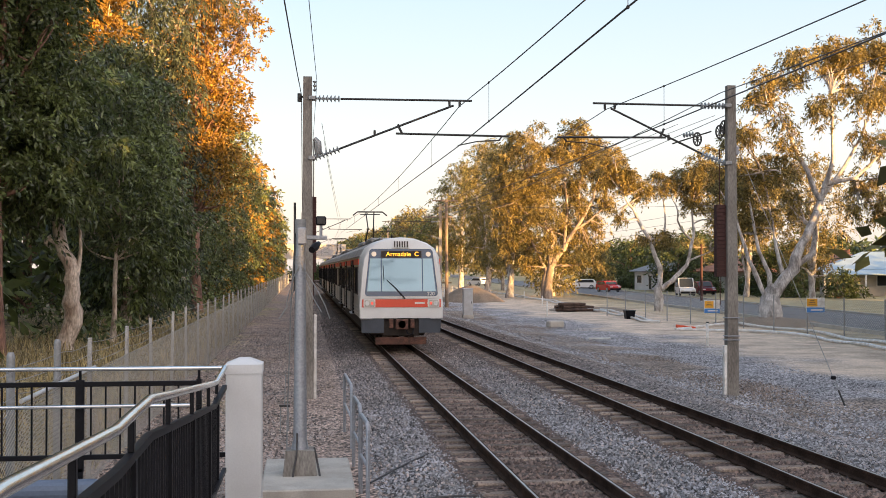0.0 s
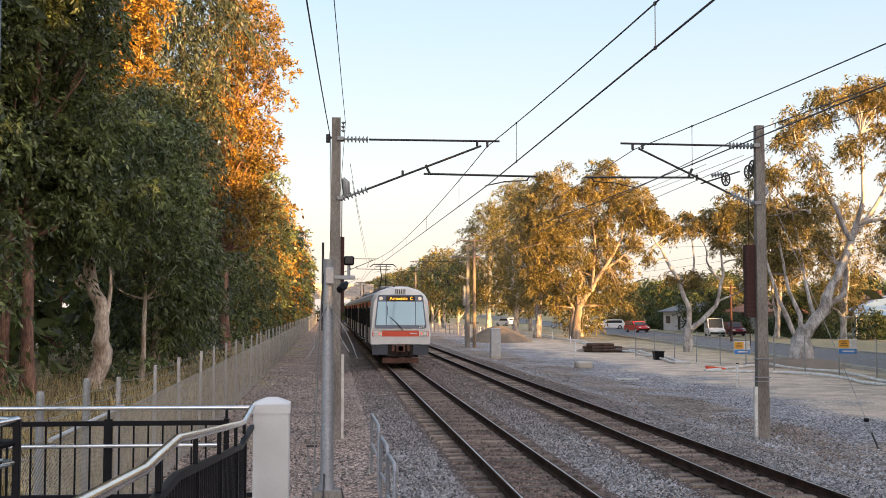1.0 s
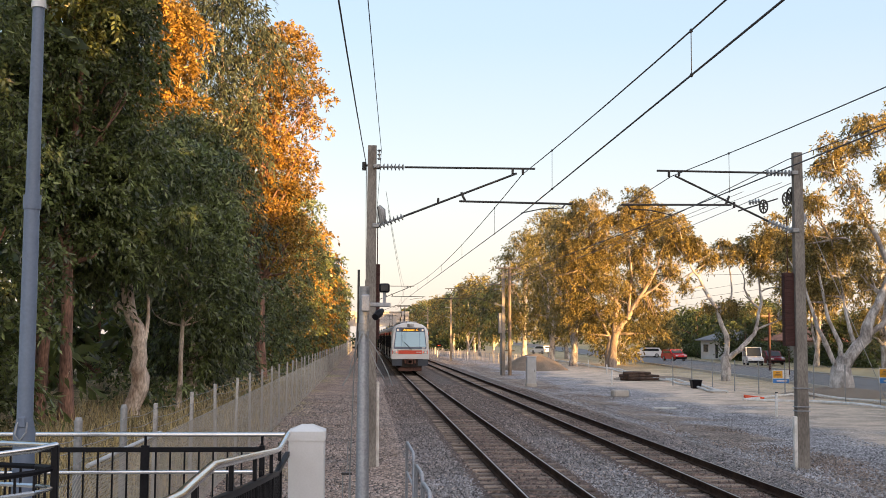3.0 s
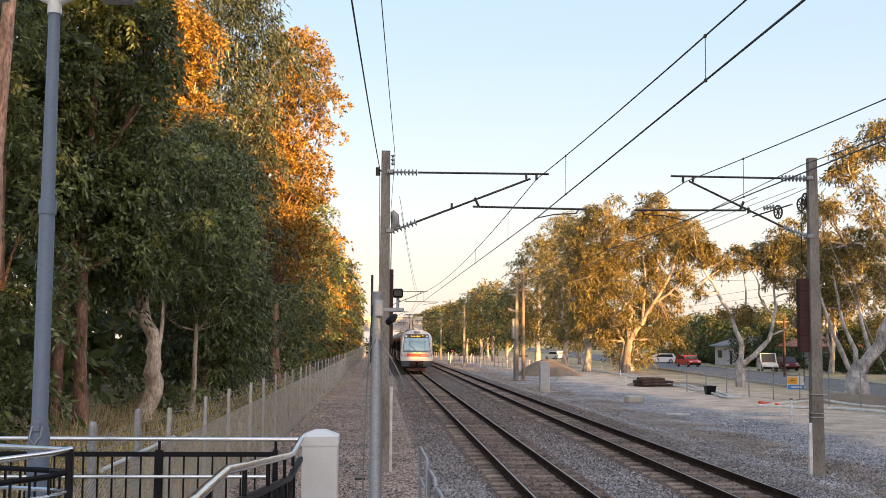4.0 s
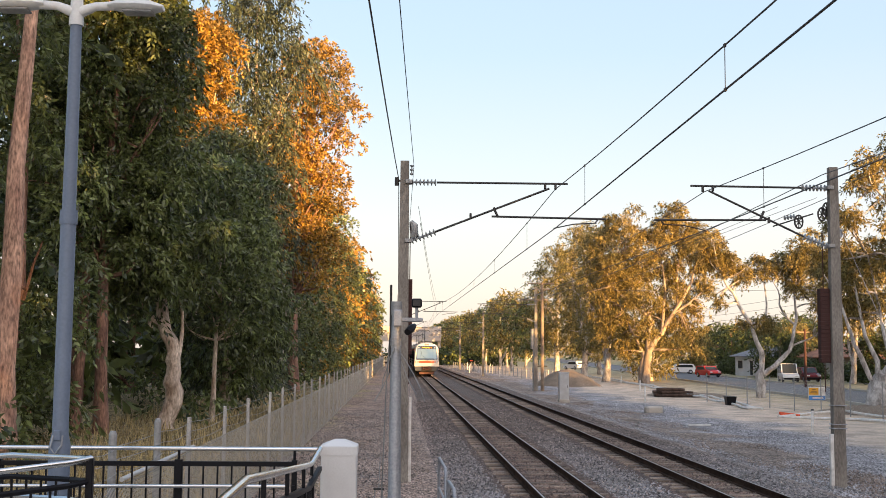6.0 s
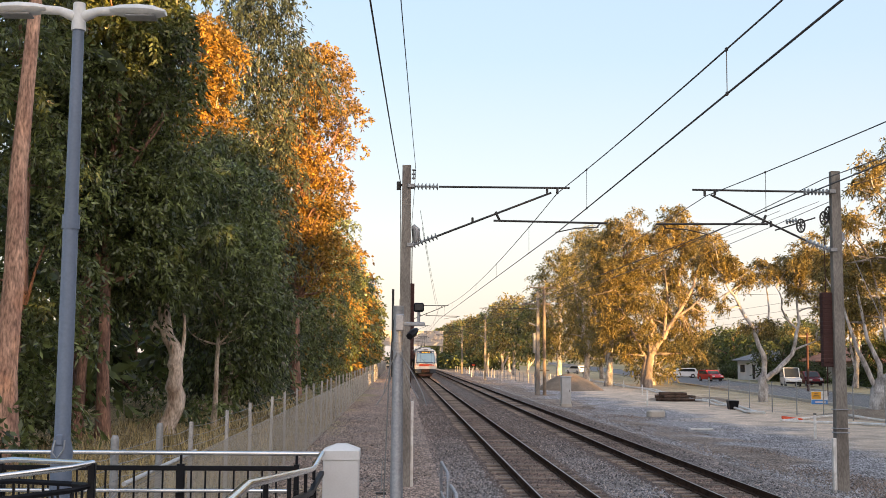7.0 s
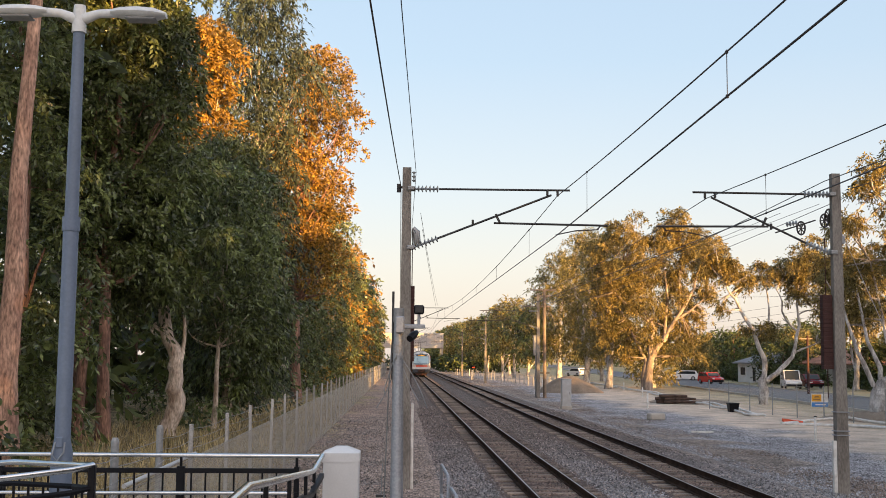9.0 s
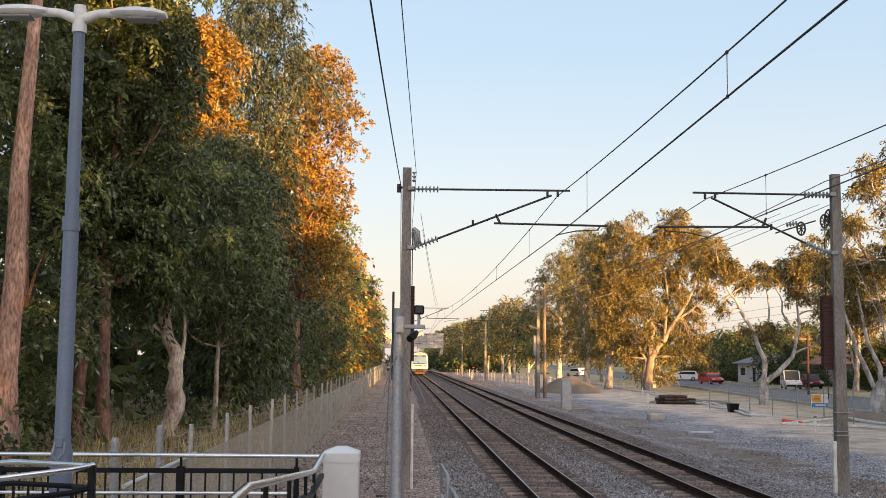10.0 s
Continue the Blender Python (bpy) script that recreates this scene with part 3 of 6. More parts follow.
def stones(name, count, region, size, material, label):
    """Loose crushed stones, low uneven pyramids half sunk in the bed, strewn over a stretch; region gives (x, y, z) arrays."""
    x, y, z = region(count)
    p = np.stack([x, y, z], 1)
    s = size * (0.5 + rng.random((count, 1)) * 0.9)
    d = rng.normal(size=(count, 3, 3))
    d /= np.linalg.norm(d, axis=2)[:, :, None]
    ang = np.arange(4) * math.pi / 2 + rng.random((count, 1)) * 6.28
    rad = s * (0.75 + 0.5 * rng.random((count, 4)))
    base = np.stack([np.cos(ang) * rad, np.sin(ang) * rad, rng.normal(size=(count, 4)) * 0.25 * s - 0.2 * s], 2)
    top = d[:, 0] * s * 0.45 + np.array([0, 0, 1.0]) * s * 0.75
    v = np.concatenate([p[:, None] + base, (p + top)[:, None]], 1)
    tri = np.array([(0, 1, 4), (1, 2, 4), (2, 3, 4), (3, 0, 4)])
    idx = (np.arange(count)[:, None, None] * 5 + tri[None]).reshape(-1, 3)
    me = bpy.data.meshes.new(name)
    me.vertices.add(count * 5)
    me.vertices.foreach_set("co", v.astype(np.float32).ravel())
    me.loops.add(idx.size)
    me.loops.foreach_set("vertex_index", idx.astype(np.int32).ravel())
    me.polygons.add(len(idx))
    me.polygons.foreach_set("loop_start", np.arange(0, idx.size, 3, dtype=np.int32))
    me.materials.append(M[material])
    me.update(calc_edges=True)
    tagged(new(name, me), label, "ballast", kind="stuff")


def near_y(n, a, b):
    return a * (b / a) ** rng.random(n)


def r_bed(n):
    y = near_y(n, 9.5, 70)
    x = 1.0 + rng.random(n) * 9.0
    keep = (np.abs(x - 3.34) > 1.0) & (np.abs(x - 6.97) > 1.0)
    x = np.where(keep, x, np.where(rng.random(n) < 0.5, 1.0 + rng.random(n) * 1.3, np.where(rng.random(n) < 0.6, 4.4 + rng.random(n) * 1.5, 8.05 + rng.random(n) * 2.2)))
    z = np.where(x > 8.8, -0.22 - (x - 8.8) * 0.2, np.where(x < 1.6, -0.24 - (1.6 - x) * 0.15, -0.21))
    return x, y, z


def r_track(n):
    y = near_y(n, 9.5, 60)
    t = np.where(rng.random(n) < 0.5, 3.34, 6.97)
    return t + np.where(rng.random(n) < 0.75, rng.uniform(-0.5, 0.5, n), rng.uniform(-1.05, 1.05, n)), y, np.full(n, -0.183) + rng.uniform(-0.02, 0.015, n)


def r_left(n):
    y = near_y(n, 11.5, 60)
    return rng.uniform(-3.0, 1.1, n), y, np.full(n, -0.355)


def r_right(n):
    y = near_y(n, 18, 70)
    x = 9.8 + rng.random(n) ** 1.4 * 6
    return x, y, np.where(x < 10.6, -0.40, -0.485)


def r_patches(n):
    """Drifts of leaf litter on both sides of the line, denser in patches."""
    m = n * 5
    y = near_y(m, 11.5, 80)
    x = np.where(rng.random(m) < 0.45, rng.uniform(-2.95, 0.9, m), 10.2 + rng.random(m) * 2.8)
    w = np.array([noise.noise(Vector((float(a) * 0.55, float(b) * 0.22, 3.0))) for a, b in zip(x, y)])
    pick = np.argsort(-(w + rng.normal(size=m) * 0.22))[:n]
    x, y = x[pick], y[pick]
    return x, y, np.where(x < 5, -0.34, np.where(x < 10.6, -0.39, -0.465))


stones("ballast_stones", 52000, r_bed, 0.024, "ballast_bed_stone", "loose grey crushed-stone ballast beside the rails")
stones("dusty_stones", 12000, r_bed, 0.026, "litter_stone", "brown dusty stones and leaf scraps among the ballast")
stones("track_stones", 26000, r_track, 0.03, "track_stone", "brown oil-stained ballast between the rails")
stones("litter_stones", 22000, r_left, 0.027, "litter_stone", "reddish gravel and leaf litter beside the track")
stones("verge_stones", 22000, r_right, 0.028, "ballast_stone", "scattered grey stones on sandy ground")
stones("leaf_litter", 10000, r_patches, 0.026, "leaf_litter", "drifts of brown leaf litter on the gravel")


def build_road():
    g = Geo()
    ys = [-120, -20, 20, 60, 100, 150, 220, 400, 900]
    for y in ys:
        for o in (ROAD_N, ROAD_F):
            x = o + ROAD_K * y
            g.v.append((x, y, profile(x) + 0.07))
    for i in range(len(ys) - 1):
        g.f.append((2 * i, 2 * i + 1, 2 * i + 3, 2 * i + 2))
        g.mi.append(0)
    road = solid("road", g, "asphalt", "grey asphalt suburban road", "road", "structure")
    for o in (ROAD_N, ROAD_F):
        k = Geo()
        for y in ys:
            x = o + ROAD_K * y
            z = profile(x)
            k.v += [(x - 0.09, y, z - 0.1), (x + 0.09, y, z - 0.1), (x + 0.09, y, z + 0.2), (x - 0.09, y, z + 0.2)]
        for i in range(len(ys) - 1):
            for j in range(4):
                q = (j + 1) % 4
                k.f.append((4 * i + j, 4 * i + q, 4 * i + 4 + q, 4 * i + 4 + j))
                k.mi.append(0)
        solid("kerb", k, "concrete", "pale concrete road kerb", "kerb", "structure")


build_road()


# ---- trees ----
def left_trees():
    lab = "tall eucalyptus with dense dark green hanging leaves behind the fence"
    gold = "tall eucalyptus, crown lit gold by low sun, behind the fence"
    g = "trees behind the fence"
    tree(-9.55, 28, -0.1, 22, 3.2, "leaf_dark", "bark_pink", 18000, 3, lab, low=0.72, girth=0.32, group=g, lean=(1.0, 0), n=24, limbs=5)
    tree(-10.9, 31.5, -0.1, 14, 2.6, "leaf_dark", "bark_red", 50000, 2, lab, low=0.05, girth=0.2, group=g, n=46, limbs=5, clump=0.07, leaf_l=0.17, leaf_w=0.028)
    tree(-10.6, 37.5, -0.1, 21, 3.4, "leaf_dark", "bark_red", 86000, 5, lab, low=0.31, girth=0.24, group=g, n=64, clump=0.055, leaf_l=0.17, leaf_w=0.03)
    tree(-10.4, 37, -0.1, 20, 2.4, "leaf_dark", "bark_red", 46000, 6, lab, low=0.34, girth=0.19, group=g, n=40, clump=0.06, leaf_l=0.17, leaf_w=0.03, lean=(-0.5, 0))
    tree(-9.5, 37, -0.1, 18, 2.1, "leaf_dark", "bark_red", 62000, 7, lab, low=0.33, girth=0.22, group=g, n=44, clump=0.058, leaf_l=0.17, leaf_w=0.03, lean=(0.5, 0))
    tree(-10.0, 38.6, -0.1, 17, 2.0, "leaf_dark", "bark_red", 26000, 8, lab, low=0.40, girth=0.17, group=g, n=30, clump=0.06, leaf_l=0.17, leaf_w=0.03, lean=(0.9, 0))
    rs = random.Random(21)
    limbed_tree(-7.9, 40, -0.1,
                [(0.32, 0.26, [(-0.1, -0.3, 0), (-0.05, 0.6, 0), (0.02, 1.7, 0), (0.0, 2.5, 0)]), (0.25, 0.16, [(0.0, 2.4, 0), (-0.22, 3.4, 0), (-0.5, 4.6, 0.2), (-0.6, 7.0, 0.4)]), (0.17, 0.05, [(-0.6, 6.8, 0.4), (-0.9, 9.5, 1.6), (-1.0, 11.6, 1.8)]),
                 (0.10, 0.05, [(0.12, 2.0, 0), (0.22, 2.9, 0), (0.2, 4.6, 0.1)]), (0.09, 0.06, [(-0.35, 3.7, 0), (-0.62, 3.95, -0.1), (-0.7, 3.6, -0.1)]), (0.1, 0.05, [(-0.6, 6.5, 0.4), (-2.0, 8.5, 1.3), (-2.6, 11, 1.8)])],
                [(rs.uniform(-2.9, 1.1 - 0.08 * i), 4.9 + 7.7 * i / 23, rs.uniform(-1.6, 1.8), rs.uniform(0.8, 1.4)) for i in range(24)],
                "leaf_dark", "bark_pale", 84000, "eucalyptus with a bent pale trunk and dark hanging leaves", g, 1.0, twigs=0, seed=6)
    tree(-7.3, 45, -0.1, 10.6, 2.0, "leaf_dark", "bark_pale", 30000, 10, lab, low=0.36, girth=0.11, group=g, lean=(0.3, 0), leaf_l=0.17, leaf_w=0.03)
    tree(-7.7, 51, -0.1, 13.0, 2.8, "leaf_dark", "bark_pale", 64000, 9, lab, low=0.10, girth=0.24, group=g, n=60, size=1.1, clump=0.075, full=0.3, droop=0.8)
    tree(-8.8, 55, -0.1, 11.5, 2.2, "leaf_grey", "bark_pale", 40000, 11, lab, low=0.10, girth=0.2, group=g, n=40, size=1.1, clump=0.07, full=0.3, droop=0.9)
    tree(-10.1, 57, -0.1, 20.0, 2.0, "leaf_sunlit_gold", "bark_pale", 60000, 13, gold, low=0.42, girth=0.3, group=g, n=40, clump=0.06, full=0.3, limbs=16, leaf_l=0.18, leaf_w=0.04)
    tree(-8.5, 65, -0.1, 25, 2.5, "leaf_grey", "bark_pale", 84000, 12, gold, low=0.06, girth=0.32, group=g, n=80, size=1.15, full=0.3, droop=0.9)
    tree(-6.9, 76, -0.1, 24, 2.9, "leaf_sunlit_gold", "bark_red", 86000, 14, gold, low=0.32, girth=0.34, group=g, lean=(0.9, 0), n=46, clump=0.078, full=0.4, limbs=24, droop=0.3, leaf_l=0.16, leaf_w=0.044)
    rs = random.Random(4)
    y = 84
    for i in range(22):
        h = rs.uniform(16, 19) if i else 20
        tree(-8.0 + rs.uniform(-1, 0.4), y, -0.1, h, 3.5, ("leaf_dark", "leaf_dark", "leaf_sunlit_gold")[i % 3], "bark_pale", 34000 if y < 140 else 7000, 40 + i, gold, low=0.03, girth=0.28,
             group=g, size=1.15 if y < 140 else 2.9, limbs=8, leaf_l=0.17, leaf_w=0.036)
        y += 8 if y < 140 else 11
    for i in range(14):
        tree(-16 + rs.uniform(-2, 2), 24 + i * 11, 0.2, rs.uniform(17, 23), 5.0, "leaf_dark", "bark_red", 5500, 90 + i, lab, low=0.04, girth=0.3, group=g, size=3.6, limbs=6, leaf_w=0.04)


left_trees()


def right_trees():
    g = "trees along the road"
    lab = "broad white-barked eucalyptus lit gold by the low sun"
    limbed_tree(27.5, 64, -0.35,
                [(0.76, 0.45, [(0, -0.3, 0), (0, 0.9, 0), (0.35, 2.1, 0)]), (0.41, 0.19, [(0.2, 1.5, 0), (1.5, 3.1, 0), (2.3, 5.0, 0), (3.3, 7.4, 0)]), (0.18, 0.05, [(3.2, 7.2, 0), (2.4, 9.0, 0), (1.6, 11.0, 0.5), (0.2, 13.0, 0.5)]),
                 (0.17, 0.04, [(3.2, 7.2, 0), (3.8, 9.6, -0.4), (3.5, 13.5, -0.8)]), (0.17, 0.04, [(3.2, 7.4, 0), (5.0, 9.4, 0.4), (6.6, 12.4, 0.6)]), (0.15, 0.04, [(3.4, 8.2, 0), (5.6, 8.6, 0.4), (7.6, 10.6, 0.4)]), (0.17, 0.06, [(-0.4, 1.7, 0), (-1.3, 3.6, 0), (-1.9, 6.5, 0.6)]),
                 (0.15, 0.06, [(0, 2.0, 0), (-0.5, 4.2, 0.4), (-0.9, 7.2, 0.8)]), (0.13, 0.04, [(0.9, 2.6, 0), (0.6, 5.5, 0.8), (0.1, 9.0, 1.2)]), (0.20, 0.14, [(1.4, 3.0, 0), (2.9, 4.0, 0.5), (3.2, 5.6, 0.8), (2.6, 6.0, 0.9)])],
                [(4.2, 15.7, 0, 1.8), (6.2, 16.6, 0.5, 1.8), (2.0, 15.2, 0.4, 1.6), (0.2, 13.6, 0.3, 1.6), (7.8, 14.2, 0.6, 1.8), (5.2, 13.0, -0.5, 1.4), (8.8, 16.8, 0.5, 1.9), (3.2, 12.6, -0.6, 1.2), (1.4, 11.2, 0.4, 1.1), (6.6, 10.6, 0.2, 1.2), (8.6, 11.2, 0.2, 1.3), (-1.0, 11.2, 0.8, 1.1), (-1.2, 9.4, 1.6, 1.9), (1.0, 8.6, 1.5, 1.9), (-1.7, 7.6, 1.4, 1.6),
                 (-0.6, 6.2, 1.6, 1.6), (6.6, 7.6, 0.6, 1.5), (7.6, 6.4, 0.8, 1.2), (5.6, 6.6, 0.5, 0.8), (2.2, 6.8, 1.6, 1.2)],
                "leaf_road_sunlit", "bark_white", 110000, "large white-barked eucalyptus with spreading limbs beside the road", g, 0.85, twigs=4, seed=5)
    limbed_tree(27.2, 84, -0.45,
                [(0.40, 0.30, [(0, -0.3, 0), (0, 1.0, 0), (0.1, 2.0, 0)]), (0.24, 0.06, [(0, 1.7, 0), (0.1, 3.4, 0), (-0.7, 5.5, 0), (-2.0, 7.8, 0), (-2.7, 8.9, 0)]), (0.24, 0.06, [(0.2, 1.7, 0), (1.0, 2.3, 0), (2.2, 3.5, 0), (2.8, 5.9, 0), (2.7, 8.2, 0)]),
                 (0.12, 0.04, [(-0.5, 5.1, 0), (0.6, 5.9, 0.4), (0.5, 9.0, 0.7)]), (0.12, 0.03, [(2.2, 3.6, 0), (3.0, 4.1, 0.2), (4.3, 4.6, 0.2)]), (0.10, 0.03, [(2.7, 5.4, 0), (1.6, 7.0, 0.3), (1.2, 8.6, 0.3)])],
                [(-2.6, 10.0, 0, 1.6), (-3.9, 11.2, 0.4, 1.3), (-1.4, 9.4, 0.3, 0.9), (0.4, 9.9, 0.5, 1.2), (2.5, 10.5, 0.3, 1.7), (3.2, 8.9, 0.2, 1.4), (0.3, 5.4, 0.3, 1.1), (-1.2, 5.6, 0.3, 0.6), (4.0, 11.0, 0.4, 1.7), (-2.8, 7.4, 0.4, 0.7), (4.6, 7.4, 0.2, 1.0), (4.4, 5.0, 0.3, 0.6)],
                "leaf_road_sunlit", "bark_white", 60000, "white-barked eucalyptus forking low beside the road", g, 0.9, twigs=5, seed=8)
    limbed_tree(26.5, 120, -0.45,
                [(0.50, 0.40, [(-0.1, -0.3, 0), (0.0, 1.5, 0), (0.3, 3.6, 0)]), (0.40, 0.3, [(-0.5, -0.3, 0.3), (-0.5, 1.6, 0.3), (-0.2, 3.4, 0.2)]), (0.30, 0.07, [(0.2, 3.4, 0), (0.6, 6.6, 0), (-0.6, 8.8, 0), (-2.4, 13.4, 0.3)]),
                 (0.32, 0.07, [(0.3, 3.4, 0), (1.7, 5.4, 0), (3.4, 8.2, 0), (5.0, 11.0, 0), (5.7, 13.4, 0)]), (0.2, 0.05, [(1.7, 5.4, 0), (2.2, 9.8, 0.4), (1.7, 14.0, 0.5)]), (0.16, 0.05, [(2.8, 7.4, 0), (4.6, 8.6, -0.3), (6.3, 10.0, -0.4)]),
                 (0.17, 0.05, [(0.2, 7.2, 0), (-1.7, 8.4, -0.4), (-3.8, 10.4, -0.6)]), (0.18, 0.05, [(-0.3, 3.2, 0.2), (-1.6, 5.8, 0.3), (-2.8, 8.4, 0.5)]), (0.14, 0.04, [(3.4, 8.2, 0), (3.4, 11.6, 0.2), (3.9, 14.6, 0.2)])],
                [(-4.4, 15.0, 0.5, 1.9), (-2.4, 16.8, 0, 1.8), (0.0, 16.8, 0.4, 1.9), (2.2, 17.9, 0, 1.7), (4.4, 17.3, 0.6, 1.7), (6.2, 15.4, 0, 1.6), (7.1, 13.0, 0.4, 1.3), (-3.6, 12.6, -0.8, 1.8), (-1.2, 14.0, -1.0, 1.6), (1.4, 15.2, -1.0, 1.5), (4.0, 14.8, -0.8, 1.4), (5.8, 11.6, 0.2, 1.2), (6.6, 10.2, -0.2, 1.0),
                 (-4.4, 9.8, 0.4, 1.7), (-2.4, 7.6, 0.6, 1.6), (-0.8, 10.6, 0.8, 1.4), (-3.4, 5.4, 0.4, 1.4), (-1.4, 5.0, 1.0, 1.2), (3.6, 5.4, 0.3, 1.4), (4.8, 4.0, 0.2, 1.1), (5.2, 6.2, 0.4, 1.1), (2.2, 3.8, 0.8, 0.9), (3.0, 11.8, 1.2, 1.1), (0.9, 12.2, 1.2, 1.1), (-2.2, 3.4, 0.6, 1.0), (-5.2, 12.6, 0.8, 1.5), (1.6, 8.2, 1.6, 1.2), (0.4, 8.8, -1.2, 1.1), (-1.6, 9.2, -1.0, 1.3), (-0.2, 5.8, -1.2, 1.1), (1.6, 6.4, 1.4, 1.3), (2.8, 9.6, -1.0, 1.0), (3.6, 7.4, 1.0, 1.2), (-2.8, 10.8, 0.9, 1.6), (0.4, 13.2, -1.2, 1.3), (2.6, 13.4, 0.9, 1.4), (-4.8, 7.4, 0.5, 1.4), (-1.0, 3.8, 0.9, 1.0), (0.6, 4.8, 1.2, 1.0), (4.2, 16.0, -0.6, 1.5), (5.2, 13.8, 0.6, 1.4), (3.6, 12.8, 1.2, 1.2), (7.0, 14.6, 0.2, 1.2), (5.0, 9.8, 0.8, 1.0), (2.8, 16.2, 0.8, 1.5), (4.6, 8.6, 0.5, 1.3), (5.9, 7.8, 0.3, 1.1), (3.8, 10.6, 0.6, 1.2), (6.6, 11.8, 0.6, 1.2)],
                "leaf_road_sunlit", "bark_limb", 150000, "broad white-barked eucalyptus lit gold by the low sun", g, 1.12, twigs=4, seed=11, swell=1.22)
    tree(23.6, 128, -0.45, 17.5, 4.2, "leaf_olive", "bark_white", 50000, 124, lab, low=0.24, girth=0.42, stems=3, group=g, size=1.1, n=60, clump=0.075, full=0.35)
    tree(24.7, 150, -0.45, 20.5, 4.8, "leaf_olive", "bark_white", 50000, 125, lab, low=0.18, girth=0.42, stems=4, group=g, size=1.3, n=64, clump=0.075, full=0.35)
    tree(22.8, 162, -0.45, 19.0, 4.6, "leaf_olive", "bark_white", 40000, 126, lab, low=0.22, girth=0.42, stems=3, group=g, size=1.4, n=60, clump=0.075, full=0.35)
    tree(30.5, 170, -0.45, 19.0, 5.0, "leaf_olive", "bark_white", 30000, 127, lab, low=0.2, girth=0.34, stems=3, group=g, size=2.0, n=60, clump=0.08)
    # mostly hidden tree, added to keep the sun off the passing train
    tree(29.8, 133, -0.45, 14.0, 4.4, "leaf_olive", "bark_white", 16000, 129, lab, low=0.1, girth=0.3, stems=3, group=g, size=1.7, n=60, clump=0.08)
    tree(48.0, 118, -0.3, 15.0, 4.5, "leaf_road_sunlit", "bark_white", 24000, 128, lab, low=0.45, girth=0.3, stems=3, group=g, size=1.7)
    tree(41.5, 88, -0.3, 12.5, 3.2, "leaf_road_sunlit", "bark_white", 26000, 131, lab, low=0.25, girth=0.28, stems=3, group=g, size=1.0)
    rs = random.Random(9)
    for i in range(15):
        tree(21 + rs.uniform(-2, 5) - max(0, i - 7) * 1.2, 185 + i * 13, -0.4, rs.uniform(11.5, 14.5), 5.2, ("leaf_dark", "leaf_olive")[i % 2], "bark_white", 10000, 140 + i, lab, low=0.33, girth=0.28, stems=3, limbs=9, group=g, size=2.5, clump=0.075)
    # unseen trees beside and behind the camera, added to block the low sun
    for i, (x, y, h) in enumerate(((32, 49, 15), (32, 40, 17), (31, 31, 16), (32, 22, 16), (31, 13, 17), (32, 4, 19), (31, -5, 19.5), (32, -14, 19), (31, -23, 19.5), (32, -32, 19), (31, -41, 18), (32, -50, 19), (31, -59, 18), (32, -68, 18))):
        tree(x, y, -0.45, h, 3.0 if y > 45 else 5.5, "leaf_olive", "bark_white", 4500, 170 + i, lab, low=0.12, girth=0.45, limbs=8, group=g, size=5.0, leaf_w=0.05)
    # second unseen row, added for shade; its gaps let sun onto the train
    for i in (*range(13), 14):
        tree(43 + rs.uniform(-1.5, 2) + (3 if i > 12 else 0), -62 + i * 9, -0.3, rs.uniform(9.5, 11.5), 4.6, "leaf_olive", "bark_white", 3500, 300 + i, lab, low=0.1, girth=0.3, limbs=5, group=g, size=4.5, leaf_w=0.05)
    dark = "dense dark green garden tree behind the houses"
    # the near end of this row is unseen, added to shade the ground
    for i in range(44):
        y = -190 + i * 12
        tree(66 + rs.uniform(-4, 8) + max(0, y) * 0.06 + (11 if 60 < y < 200 else 0), y, 0.2, rs.uniform(8.5, 11) - (2.4 if 40 < y < 200 else 0), 6.5, "leaf_garden_shaded", "bark_red", 3800 if y > 90 else 1600, 210 + i, dark, low=0.08, girth=0.3, limbs=4, group="garden trees", size=4.4 if y > 90 else 7, n=26, clump=0.15)
    for i in range(14):
        tree(50.5 + rs.uniform(-1, 3), 107 + i * 5.5, -0.3, rs.uniform(2.0, 3.6), 2.2, "leaf_garden_shaded", "bark_red", 4000, 400 + i, "dense dark green garden shrub by the houses", low=0.05, girth=0.1, limbs=3, group="garden shrubs", size=1.8, n=16, clump=0.22)
    for i, (x, y, h) in enumerate(((50, 146, 6.0), (54, 152, 7.5), (57, 166, 8.0), (47, 180, 6.5), (52, 118, 5.5), (62, 132, 7))):
        tree(x, y, -0.2, h, 3.4, ("leaf_garden_shaded", "leaf_olive")[i % 2], "bark_red", 12000, 260 + i, "rounded green garden tree behind the road", low=0.12, girth=0.2, limbs=5, group="garden trees", size=1.8, n=30, clump=0.15)


right_trees()


